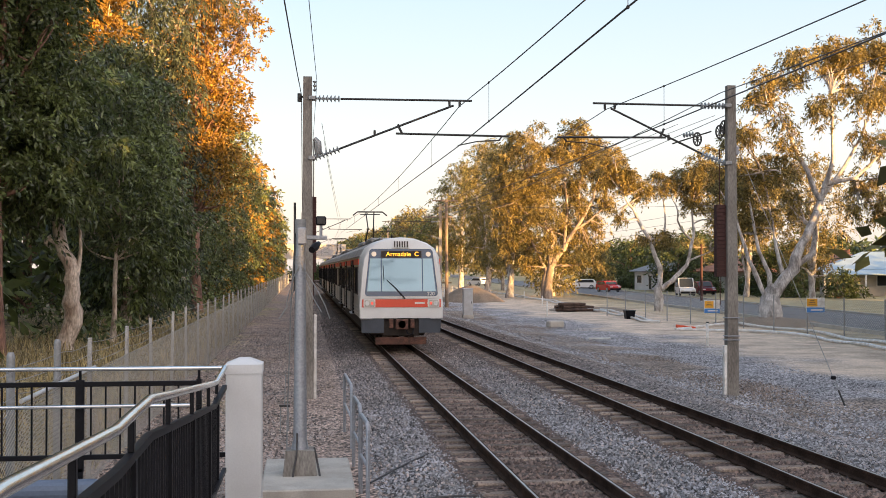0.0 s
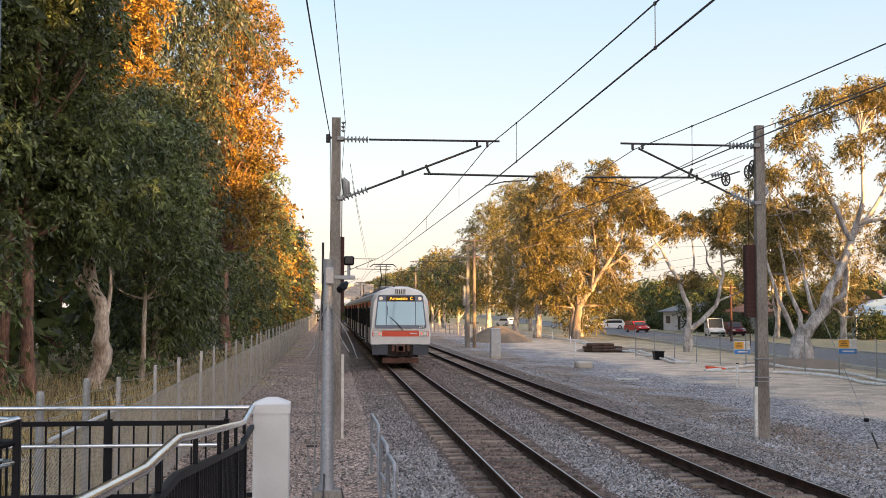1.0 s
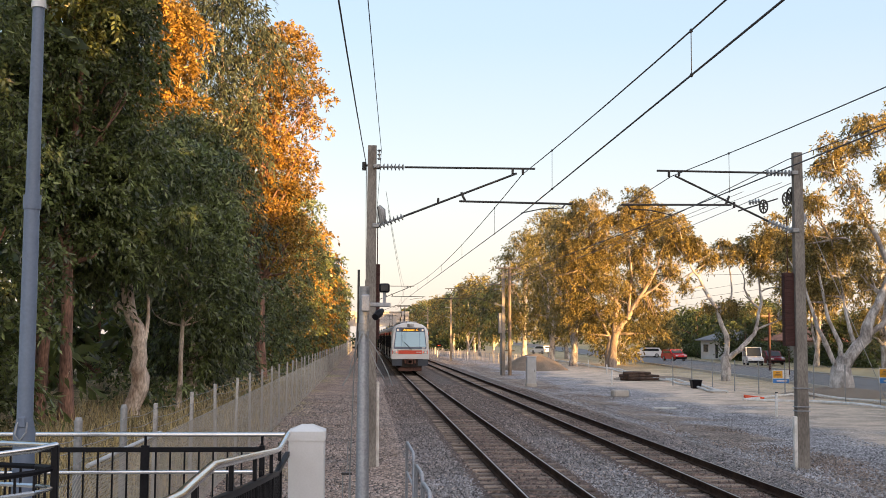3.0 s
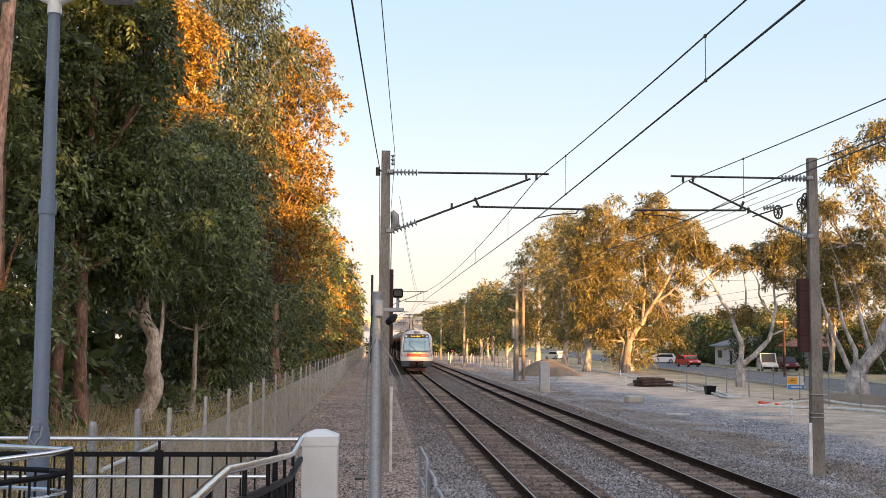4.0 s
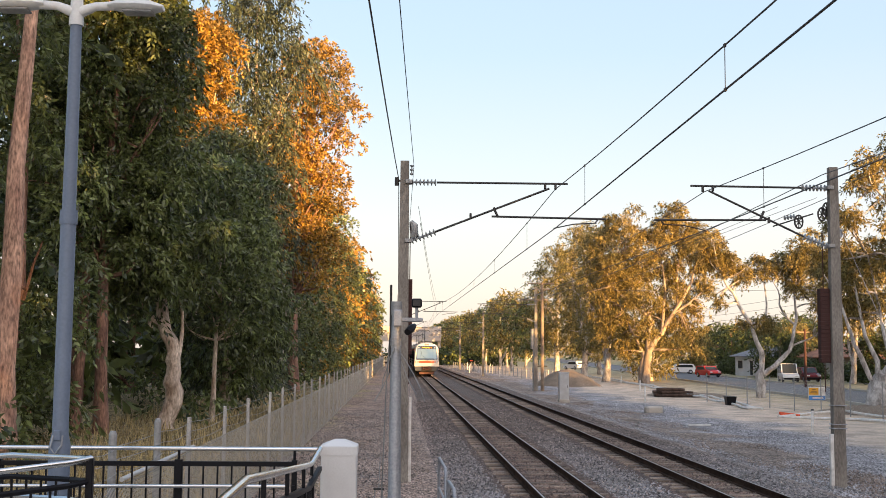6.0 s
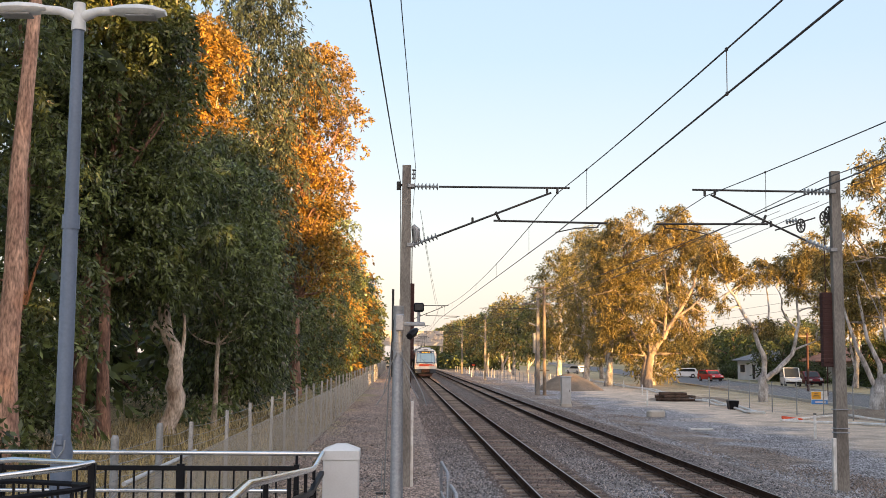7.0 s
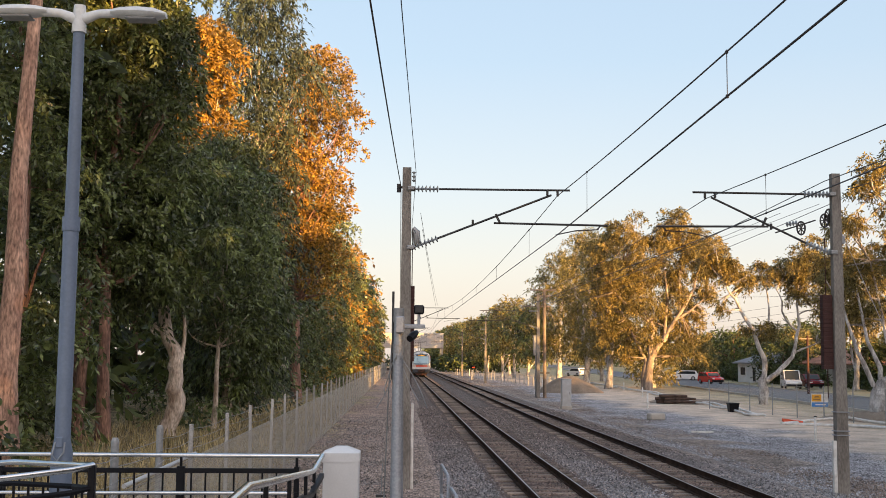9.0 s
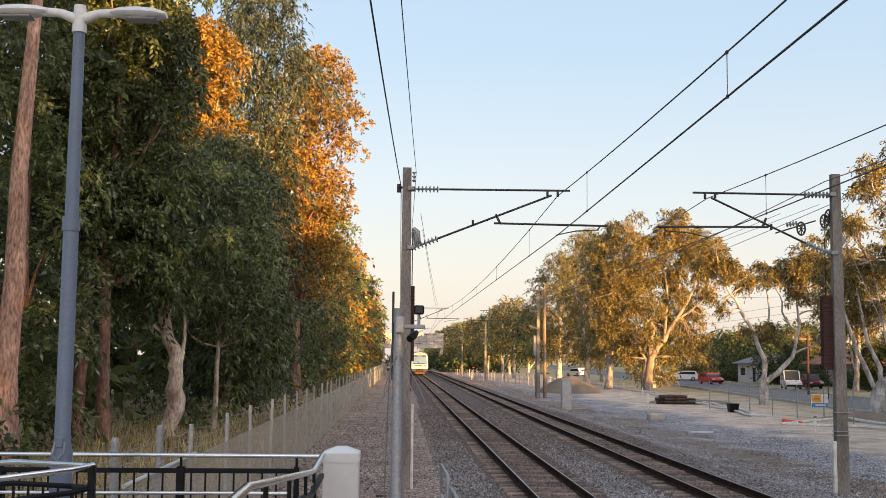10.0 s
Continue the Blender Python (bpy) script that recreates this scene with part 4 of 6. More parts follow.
def undergrowth():
    """Dry grass and scrub behind the fence."""
    n = 16000
    x, y = rng.uniform(-10.5, -3.2, n), near_y(n, 11.6, 75)
    z = np.array([profile(v) for v in x]) - 0.05
    p = np.stack([x, y, z], 1)
    h = (0.15 + 0.35 * rng.random(n) ** 1.5)[:, None]
    up = rng.normal(size=(n, 3)) * 0.3
    up[:, 2] = 1
    sd = rng.normal(size=(n, 3))
    sd[:, 2] = 0
    sd /= np.linalg.norm(sd, axis=1)[:, None]
    w = 0.012 + 0.012 * rng.random((n, 1))
    v = np.stack([p - sd * w, p + sd * w, p + up * h + sd * w * 0.2, p + up * h - sd * w * 0.2], 1)
    tagged(new("dry_grass", quads_mesh("dry_grass", v, "dry_grass")), "tall straw-coloured dry grass behind the fence", "grass", kind="stuff")
    rs = random.Random(12)
    cl = [(rs.uniform(-17, -9.5), 20 + 3.0 * i, rs.uniform(0.6, 2.6), 1.7, 1.7, 1.5) for i in range(36)] + [(rs.uniform(-9.0, -5.8), 50 + 2.6 * i, rs.uniform(0.5, 5.0), 1.5, 1.7, 1.5) for i in range(44)] + [(rs.uniform(-11.5, -8.6), 22 + 0.45 * i, rs.uniform(0.2, 1.7), 0.8, 0.8, 0.75) for i in range(24)] + [(rs.uniform(-9.5, -7.0), 41 + 0.5 * i, rs.uniform(0.2, 0.9), 0.7, 0.7, 0.6) for i in range(16)]
    tagged(new("scrub", quads_mesh("scrub", leaves(cl, 52000, 0.23, 0.036, 0.5), "leaf_dark")), "dark green scrub under the trees", "bushes", kind="stuff")


undergrowth()


def roadside_scrub():
    """Low dark bushes between the line and the road beyond the trees."""
    rs = random.Random(58)
    cl = []
    for i in range(60):
        px, py, a = along(5.2, 265 + 1.6 * i)
        cl.append((px + rs.uniform(9, 25), py, rs.uniform(-0.2, 2.8), 2.2, 2.2, 1.8))
    tagged(new("roadside_scrub", quads_mesh("roadside_scrub", leaves(cl, 26000, 0.6, 0.15, 0.3), "leaf_garden_shaded")), "low dark green bushes beyond the roadside trees", "bushes", kind="stuff")


roadside_scrub()


def far_woods():
    """Belt of trees on the horizon beyond the houses and the bend."""
    rs = random.Random(77)
    cl = [(rs.uniform(12, 170), 400 + rs.uniform(-25, 60), rs.uniform(2, 9), 6, 6, 4.5) for _ in range(90)] + [(rs.uniform(-45, -12), 330 + rs.uniform(-20, 60), rs.uniform(2, 13), 6, 6, 5) for _ in range(30)]
    cl += [(rs.uniform(95, 110) + i * 0.9, 120 + i * 4.2, rs.uniform(2, 7), 5, 5, 4) for i in range(60)]
    tagged(new("far_woods", quads_mesh("far_woods", leaves(cl, 44000, 1.5, 0.3, 0.2), "leaf_dark")), "belt of dark green trees far beyond the houses", "woods", kind="stuff")


far_woods()


# ---- overhead line ----
def insulator(a, b, n=7, r=0.085):
    g = Geo()
    a, b = Vector(a), Vector(b)
    pts, rad = [], []
    for i in range(n):
        for f, k in ((0.05, 0.3), (0.35, 1.0), (0.5, 1.0), (0.62, 0.32)):
            pts.append(a.lerp(b, (i + f) / n))
            rad.append(r * k)
    return g.tube(pts, rad, 8)


def mast(x, y, side, reach, ground, height=7.3, weights=True, group="overhead line masts", label="weathered grey concrete mast carrying an overhead line cantilever"):
    """Concrete mast with a cantilever over one track; side is +1 where the track lies to the right. reach: distance to the contact wire."""
    t = thing("overhead_line_mast", label, "mast", (x, y, ground), group)
    z = -ground
    g = Geo()
    top = height + z
    vs = [(sx * w, sy * w * 0.8, h) for h, w in ((-0.4, 0.15), (top, 0.105)) for sx, sy in ((-1, -1), (1, -1), (1, 1), (-1, 1))]
    g.add(vs, [(3, 2, 1, 0), (4, 5, 6, 7), (0, 1, 5, 4), (1, 2, 6, 5), (2, 3, 7, 6), (3, 0, 4, 7)])
    part("post", g, "mast_concrete", t)
    s = side
    part("top_insulator", insulator((s * 0.16, 0, 6.79 + z), (s * 0.80, 0, 6.79 + z)), "insulator", t, smooth=True)
    part("top_tube", Geo().tube([(s * 0.78, 0, 6.79 + z), (s * (reach + 0.35), 0, 6.80 + z)], 0.026, 8), "dark_iron", t, smooth=True)
    part("strut_insulator", insulator((s * 0.16, 0, 5.36 + z), (s * 0.78, 0, 5.60 + z)), "insulator", t, smooth=True)
    part("strut", Geo().tube([(s * 0.74, 0, 5.585 + z), (s * (reach - 0.1), 0, 6.68 + z)], 0.026, 8), "dark_iron", t, smooth=True)
    g = Geo().tube([(s * (reach - 1.5), 0, 5.98 + z), (s * (reach + 1.25), 0, 5.95 + z)], 0.026, 8)
    g.tube([(s * (reach - 1.35), 0, 5.98 + z), (s * (reach - 1.42), 0, 6.12 + z), (s * (reach - 1.45), 0, 6.2 + z)], 0.03, 6)
    g.tube([(s * (reach + 1.1), 0, 5.95 + z), (s * (reach + 1.0), 0, 5.84 + z)], 0.018, 6)
    g.tube([(s * (reach + 1.05), 0, 5.85 + z), (s * (reach + 0.5), 0, 5.82 + z), (s * reach, 0, 5.71 + z)], 0.014, 6)
    part("registration_arm", g, "dark_iron", t, smooth=True)
    for cx, cz in ((reach - 0.2, 6.74), (reach + 0.05, 6.72), (1.6, 5.98)):
        part("clamp", Geo().box((s * cx, 0, cz + z), (0.055, 0.06, 0.15), 0.012), "dark_iron", t)
    for h in (6.79, 5.36):
        part("bracket", Geo().box((s * 0.10, 0, h + z), (0.16, 0.28, 0.09), 0.01), "galv_dull", t)
    return t


LEFT_X, RIGHT_X = 0.11, 10.6
near_left = mast(LEFT_X, 27, 1, 3.61, -0.36)
near_right = mast(RIGHT_X, 27, -1, 3.17, -0.47)
MAST_Y = (27, 91, 150, 208)
for y in MAST_Y[1:]:
    mast(LEFT_X - 0.1, y, 1, 3.5, -0.36)
    mast(11.6, y + 4, -1, 4.6, -0.47, height=8.3)


def mast_fittings():
    g = Geo().tube([(-0.19, 0, 6.9 + 0.36), (-0.19, 0, 6.7 + 0.36)], 0.05, 8)
    g.box((-0.12, 0, 6.82 + 0.36), (0.14, 0.05, 0.05), 0.01)
    part("feeder_bracket", g, "dark_iron", near_left, smooth=True)
    part("feeder_bracket", insulator((0.17, 0, 6.95 + 0.36), (0.17, 0, 7.25 + 0.36), 3, 0.05), "insulator", near_left, smooth=True)
    # balance weights and pulleys
    for m, s, xo in ((near_left, 1, 0.15), (near_right, -1, 0.25)):
        g = Geo()
        for i in range(18):
            g.box((s * xo, 0.1, 3.05 + i * 0.1), (0.24 if s < 0 else 0.13, 0.2, 0.098), 0.006)
        g.tube([(s * xo, 0.1, 2.3), (s * xo, 0.1, 6.2)], 0.012, 6)
        part("balance_weight", g, "rust", m, "dark brown rusty stack of balance weights")
    for xo, h, yo in ((-0.26, 6.62, 0.05), (-0.12, 6.75, 0.1), (-0.86, 6.42, 0.0)):
        g = Geo()
        c = Vector((xo, yo, h))
        ring = [c + Vector((math.cos(a) * 0.10, 0, math.sin(a) * 0.16)) for a in [i * math.pi / 8 for i in range(17)]]
        g.tube(ring, 0.022, 6)
        for a in range(4):
            d = Vector((math.cos(a * math.pi / 4) * 0.10, 0, math.sin(a * math.pi / 4) * 0.16))
            g.tube([c - d, c + d], 0.014, 5)
        part("pulley_wheel", g, "dark_iron", near_right, "dark spoked tension pulley wheel", smooth=True)
    part("tension_insulator", insulator((-1.25, -0.05, 6.5), (-0.95, -0.05, 6.55), 4, 0.065), "insulator", near_right, smooth=True)
    part("tension_rod", Geo().tube([(-1.5, 0, 6.30), (-0.5, 0, 6.62)], 0.018, 6), "dark_iron", near_right)
    g = Geo().box((-0.19, -0.06, 0.55), (0.09, 0.10, 1.5), 0.01)
    part("cable_duct", g, "white_paint", near_right, "white cable duct")
    for h in (1.43, 1.53, 1.98):
        part("band", Geo().box((0, 0, h), (0.34, 0.28, 0.025), 0.005), "galv", near_right)
    part("cable_duct", Geo().box((0.19, 0.02, 0.9), (0.07, 0.1, 2.2), 0.01), "white_paint", near_left, "pale cable duct")
    part("stay_bracket", Geo().box((0.14, 0, 6.15), (0.12, 0.1, 0.2), 0.01), "galv", near_right)
    part("signal_bracket", Geo().tube([(0.16, 0, 6.2), (0.24, 0, 6.1), (0.26, 0, 5.85), (0.2, 0, 5.75)], [0.05, 0.09, 0.09, 0.03], 8), "galv_dull", near_left, smooth=True)


mast_fittings()


def sag(a, b, dip, n=14):
    a, b = Vector(a), Vector(b)
    return [a.lerp(b, i / n) - Vector((0, 0, dip * 4 * (i / n) * (1 - i / n))) for i in range(n + 1)]


def wire_run(name, pts_list, r, label):
    g = Geo()
    for pts in pts_list:
        g.tube(pts, r, 5)
    return solid(name, g, "wire", label, "overhead wire", group="overhead wires")


def overhead(far):
    ys = (-37, 27, 91, 150, 208, 262)
    st = (far + 0.12, far + 0.42 if far < 5 else far + 0.46, far - 0.22, far + 0.2, far - 0.2, far - 1.2)
    spans_m, spans_c = [], []
    t = thing("catenary", "black contact wire hung by droppers from a messenger wire", "overhead wire", group="overhead wires")
    for i in range(len(ys) - 1):
        a, b = (st[i], ys[i]), (st[i + 1], ys[i + 1])
        m = sag((a[0], a[1], 6.66), (b[0], b[1], 6.66), 0.62, 20)
        c = sag((a[0], a[1], 5.71), (b[0], b[1], 5.71), 0.0, 20)
        spans_m.append(m), spans_c.append(c)
        if i < 4:
            for k in range(1, 7):
                y = 10 * (math.ceil(a[1] / 10) + k - 1) + 2.5
                if y > b[1] - 2:
                    break
                f = (y - a[1]) / (b[1] - a[1])
                e0 = Vector((a[0] + (b[0] - a[0]) * f, y, 6.66 - 0.62 * 4 * f * (1 - f)))
                e1 = Vector((e0.x, y, 5.71))
                part("dropper", Geo().tube([e0, e1], 0.006, 4), "wire", t)
                for e in (e0, e1):
                    part("dropper_clip", Geo().box(e, (0.03, 0.05, 0.045), 0.006), "wire", t)
    g = Geo()
    for s in spans_m:
        g.tube(s, 0.011, 5)
    part("messenger_wire", g, "wire", t)
    g = Geo()
    for s in spans_c:
        g.tube(s, 0.013, 5)
    part("contact_wire", g, "wire", t)


for x in TRACKS.values():
    overhead(x)
YS = (-33, 27, 91, 150, 208, 262)


def line(x, z, dip, bend=0.0):
    return [sag((x - bend * (i > 1), YS[i], z), (x - bend * (i > 0), YS[i + 1], z), dip) for i in range(len(YS) - 1)]


wire_run("feeder_wire", [sag((-1.2, -33, 6.84), (-0.03, 27, 6.84), 0.75)] + line(-0.03, 6.84, 0.75)[1:], 0.011, "black feeder wire along the masts")
wire_run("earth_wire", [sag((-1.2, -33, 7.2), (0.33, 27, 7.2), 0.6)] + line(0.33, 7.2, 0.5)[1:], 0.007, "thin earth wire along the mast tops")
wire_run("feeder_wire", [sag((10.35, YS[i], 7.12), (10.35 + (1.0 if i else 0), YS[i + 1], 7.12), 0.35) for i in range(5)], 0.012, "black feeder wire along the masts")
wire_run("feeder_wire", [sag((10.85, YS[i], 6.72), (10.85 + (1.0 if i else 0), YS[i + 1], 6.9), 0.4) for i in range(5)], 0.009, "black feeder wire along the masts")
wire_run("tension_wire", [sag((10.2, 27, 6.55), (7.3, 91, 6.6), 0.4), sag((9.2, 26.9, 6.3), (7.2, 91, 5.75), 0.25), sag((0.45, 27, 6.2), (3.1, 91, 6.6), 0.3), sag((0.5, 27, 5.8), (3.1, 91, 5.75), 0.2)], 0.006, "thin tension wire from mast to overhead line")
wire_run("street_wire", [sag((30, 44, 7.8), (31, 180, 8.0), 0.8), sag((30.4, 44, 7.2), (31.4, 180, 7.4), 0.8), sag((30.2, 44, 6.6), (31, 180, 6.8), 0.8), sag((60, 60, 9), (12, 96, 8.2), 1.0)], 0.012, "thin power line over the street")


def stay():
    t = thing("stay_wire", "thin steel stay wire anchored in the gravel", "stay wire")
    part("wire", Geo().tube([(10.72, 27, 5.9), (12.6, 25.1, -0.45)], 0.009, 5), "galv_dull", t)
    part("anchor_rod", Geo().tube([(12.5, 25.2, -0.12), (12.64, 25.06, -0.6)], 0.022, 6), "dark_iron", t)
    part("turnbuckle", Geo().box((12.42, 25.28, 0.16), (0.12, 0.08, 0.09), 0.02), "black_steel", t)


stay()


def switch_mast():
    """Far mast with a second pole, crossarms and a switch box."""
    t = thing("switch_mast", "paired timber poles with crossarms and a grey switch box", "pole", (12.15, 95.3, -0.5))
    part("pole", Geo().tube([(0.05, 0, -0.3), (0.0, 0, 9.2)], [0.16, 0.12], 8), "timber", t, smooth=True)
    for h, w in ((9.1, 2.2), (8.6, 1.4), (7.7, 2.4)):
        part("crossarm", Geo().box((-0.1 if h > 8 else -0.7, 0, h), (w, 0.12, 0.12), 0.015), "timber", t)
    for xo in (-0.9, -0.3, 0.6):
        part("pin_insulator", Geo().tube([(xo, 0, 9.15), (xo, 0, 9.3), (xo, 0, 9.42)], [0.03, 0.07, 0.03], 6), "insulator", t)
    part("switch_box", Geo().box((-0.72, -0.05, 4.4), (0.45, 0.5, 1.7), 0.03), "galv_dull", t)
    part("conduit", Geo().tube([(-0.72, 0, 3.6), (-0.72, 0, 0)], 0.07, 6), "galv_dull", t)
    part("brace", Geo().box((0, 0, 2.1), (0.9, 0.1, 0.12), 0.01), "dark_iron", t)


switch_mast()


# ---- light and signal posts ----
def signal_post():
    t = thing("galvanised_post", "galvanised steel post with floodlight on a concrete footing", "post", (-0.03, 16.2, -0.2))
    part("footing", Geo().add([(sx * w, sy * w, h) for h, w in ((-0.1, 0.25), (0.36, 0.2)) for sx, sy in ((-1, -1), (1, -1), (1, 1), (-1, 1))],
                              [(3, 2, 1, 0), (4, 5, 6, 7), (0, 1, 5, 4), (1, 2, 6, 5), (2, 3, 7, 6), (3, 0, 4, 7)]), "mast_concrete", t)
    part("pole", Geo().tube([(0, 0, 0.34), (0, 0, 0.5), (0, 0, 2.5), (0, 0, 3.55)], [0.13, 0.096, 0.08, 0.066], 14), "galv", t, smooth=True)
    part("collar", Geo().tube([(0, 0, 2.98), (0, 0, 3.1)], 0.082, 14), "galv_dull", t)
    part("collar", Geo().tube([(0, 0, 3.42), (0, 0, 3.62)], 0.076, 14), "galv_dull", t)
    part("clamp_box", Geo().box((0.02, -0.12, 3.38), (0.13, 0.1, 0.24), 0.015), "galv", t)
    part("spike", Geo().tube([(-0.08, 0.02, 2.6), (-0.08, 0.02, 3.86)], 0.018, 6), "dark_iron", t)
    part("bracket_arm", Geo().box((0.2, 0, 3.36), (0.36, 0.05, 0.06), 0.01), "galv", t)
    f = part("floodlight", Geo().box((0.29, 0, 3.60), (0.15, 0.14, 0.13), 0.02), "black_steel", t, "black floodlight")
    part("lens", Geo().box((0.29, -0.075, 3.60), (0.11, 0.012, 0.09), 0.004), "dark_iron", f)
    part("yoke", Geo().tube([(0.29, 0, 3.38), (0.29, 0, 3.54)], 0.022, 6), "galv", t)
    part("hood", Geo().tube([(0.16, -0.12, 3.18), (0.21, -0.02, 3.23), (0.26, 0.1, 3.28)], [0.05, 0.06, 0.035], 10), "black_steel", t, "black rounded lamp hood", smooth=True)
    for i, (dx, dz) in enumerate(((0.42, 2.2), (0.3, 2.3), (-0.3, 2.2), (-0.2, 2.35))):
        part("cable", Geo().tube(bent((0.02 * (1 if dx > 0 else -1), -0.09, 2.95), (dx, 0.05, dz), 0.06, 5, i), 0.008, 5), "galv_dull", t)
    part("ground_cable", Geo().tube([(-0.04, -0.14, 0.6), (-0.05, -0.22, 0.3), (-0.1, -0.28, 0.0)], 0.014, 5), "wire", t)
    part("ground_cable", Geo().tube([(0.2, -0.05, 0.38), (0.24, -0.12, 0.2), (0.28, -0.26, 0.0)], 0.016, 5), "wire", t)
    part("stay_cable", Geo().tube(bent((-0.08, 0.02, 3.3), (-0.2, 1.0, -0.1), 0.05, 5, 3), 0.01, 5), "galv_dull", t)


signal_post()
g = Geo()
g.box((0.08, 16.25, -0.27), (1.25, 2.5, 0.16), 0.02)
solid("concrete_slab", g, "concrete", "pale concrete slab on gravel round the post", "slab")
g = Geo()
g.box((1.06, 13.9, -0.28), (0.3, 0.9, 0.14), 0.015)
solid("concrete_slab", g, "concrete", "small pale concrete cable pit lid", "slab")
wire_run("ground_cable", [bent((0.95, 15.8, -0.27), (1.95, 17.6, -0.18), 0.08, 8, 4)], 0.016, "black cable lying on the ballast")
wire_run("ground_cable", [bent((1.1, 14.2, -0.25), (2.2, 14.3, -0.18), 0.05, 8, 5)], 0.016, "black cable lying on the ballast")


def track_marker():
    t = thing("track_marker", "small dark marker plate on a thin rod in gravel", "marker", (-0.35, 21.5, -0.36))
    part("rod", Geo().tube([(0.02, 0, 0.5), (0.04, 0, 1.1)], 0.008, 5), "galv_dull", t)
    part("plate", Geo().box((0.02, 0, 0.5), (0.2, 0.1, 0.04), 0.008), "dark_iron", t)
    for x in (-0.06, 0.1):
        part("leg", Geo().tube([(x, 0, -0.1), (x * 0.9, 0, 0.49)], 0.011, 6), "galv_dull", t)


track_marker()


def hoop_rail(y0, y1):
    t = thing("handrail", "grey galvanised pipe handrail hoop beside steps", "handrail", (0.8, y0, -0.36), "handrail hoops")
    d = y1 - y0
    part("hoop", Geo().tube([(0.03, 0, -0.1), (0.03, 0, 1.02), (0.027, 0.06, 1.1), (-0.005, d - 0.06, 1.1), (-0.01, d, 1.02), (-0.01, d, -0.1)], 0.027, 8), "galv", t, smooth=True)
    part("mid_rail", Geo().tube([(0.03, 0, 0.55), (-0.01, d, 0.55)], 0.022, 8), "galv", t, smooth=True)


for a, b in ((14.4, 15.4), (16.3, 17.5), (19.2, 21.3)):
    hoop_rail(a, b)


def platform_lamp():
    t = thing("platform_lamp", "blue-grey lamp post with twin pale lamp heads", "lamp post", (-2.8, 9.6, 0.85))
    part("pole", Geo().tube([(0, 0, 0), (0, 0, 1.05), (0, 0, 1.16), (0, 0, 2.95), (0, 0, 3.0), (0, 0, 4.7)], [0.088, 0.088, 0.066, 0.064, 0.058, 0.048], 16), "pole_blue", t, smooth=True)
    part("collar", Geo().tube([(0, 0, 2.90), (0, 0, 3.02)], 0.073, 14), "pole_blue", t, smooth=True)
    part("access_cover", Geo().box((0.0, -0.085, 1.14), (0.06, 0.02, 0.09), 0.008), "pole_blue", t)
    part("cable_loop", Geo().tube([(-0.03, -0.09, 1.14), (-0.05, -0.1, 1.04), (-0.01, -0.1, 0.99), (0.04, -0.09, 1.06), (0.045, -0.085, 1.14)], 0.008, 5), "galv", t)
    part("spigot", Geo().tube([(0, 0, 4.62), (0, 0, 4.86)], [0.062, 0.05], 12), "lamp_white", t, smooth=True)
    for s in (-1, 1):
        part("arm", Geo().tube([(s * 0.03, 0, 4.74), (s * 0.16, 0, 4.79), (s * 0.32, 0, 4.80)], [0.05, 0.038, 0.04], 10), "lamp_white", t, smooth=True)
        g = Geo()
        rows = []
        for u, w, h in ((0.27, 0.055, 0.03), (0.36, 0.10, 0.05), (0.5, 0.125, 0.06), (0.64, 0.115, 0.055), (0.74, 0.06, 0.025)):
            rows.append((u, w, h))
        n = 12
        k = []
        for u, w, h in rows:
            for j in range(n):
                a = 2 * math.pi * j / n
                zz = math.sin(a)
                g.v.append((s * u, math.cos(a) * w, 4.80 - 0.03 * (u - 0.3) + (zz * h if zz > 0 else zz * h * 0.8)))
        for i in range(len(rows) - 1):
            for j in range(n):
                q = (j + 1) % n
                g.f.append((i * n + j, i * n + q, i * n + n + q, i * n + n + j))
                g.mi.append(0)
        g.f += [tuple(range(n)), tuple((len(rows) - 1) * n + j for j in range(n))]
        g.mi += [0, 0]
        hd = part("lamp_head", g, "lamp_white", t, smooth=True)
        part("lens", Geo().box((s * 0.53, 0, 4.745), (0.26, 0.16, 0.02), 0.008), "galv_dull", hd)


platform_lamp()


# ---- platform end and railings ----
def platform():
    g = Geo()
    g.box((-3.2, -12, 0.38), (9.8, 36.4, 1.44), 0.02)
    solid("platform", g, "concrete", "concrete station platform", "platform", "structure")
    g = Geo()
    g.prism([(6.2, -0.3), (10.95, -0.3), (10.95, 0.38), (6.2, 1.0)], 0, -7.5, -0.82)
    solid("ramp", g, "concrete", "concrete ramp down from the platform end", "ramp", "structure")
    g = Geo()
    g.tube([(-7.9, 10.78, 0.675), (-1.9, 10.78, 0.675), (-1.86, 10.78, 0.675)], [0.095, 0.095, 0.08], 14)
    solid("ramp_edge_beam", g, "pole_blue", "blue-grey painted edge beam of the ramp", "beam", "structure")


platform()


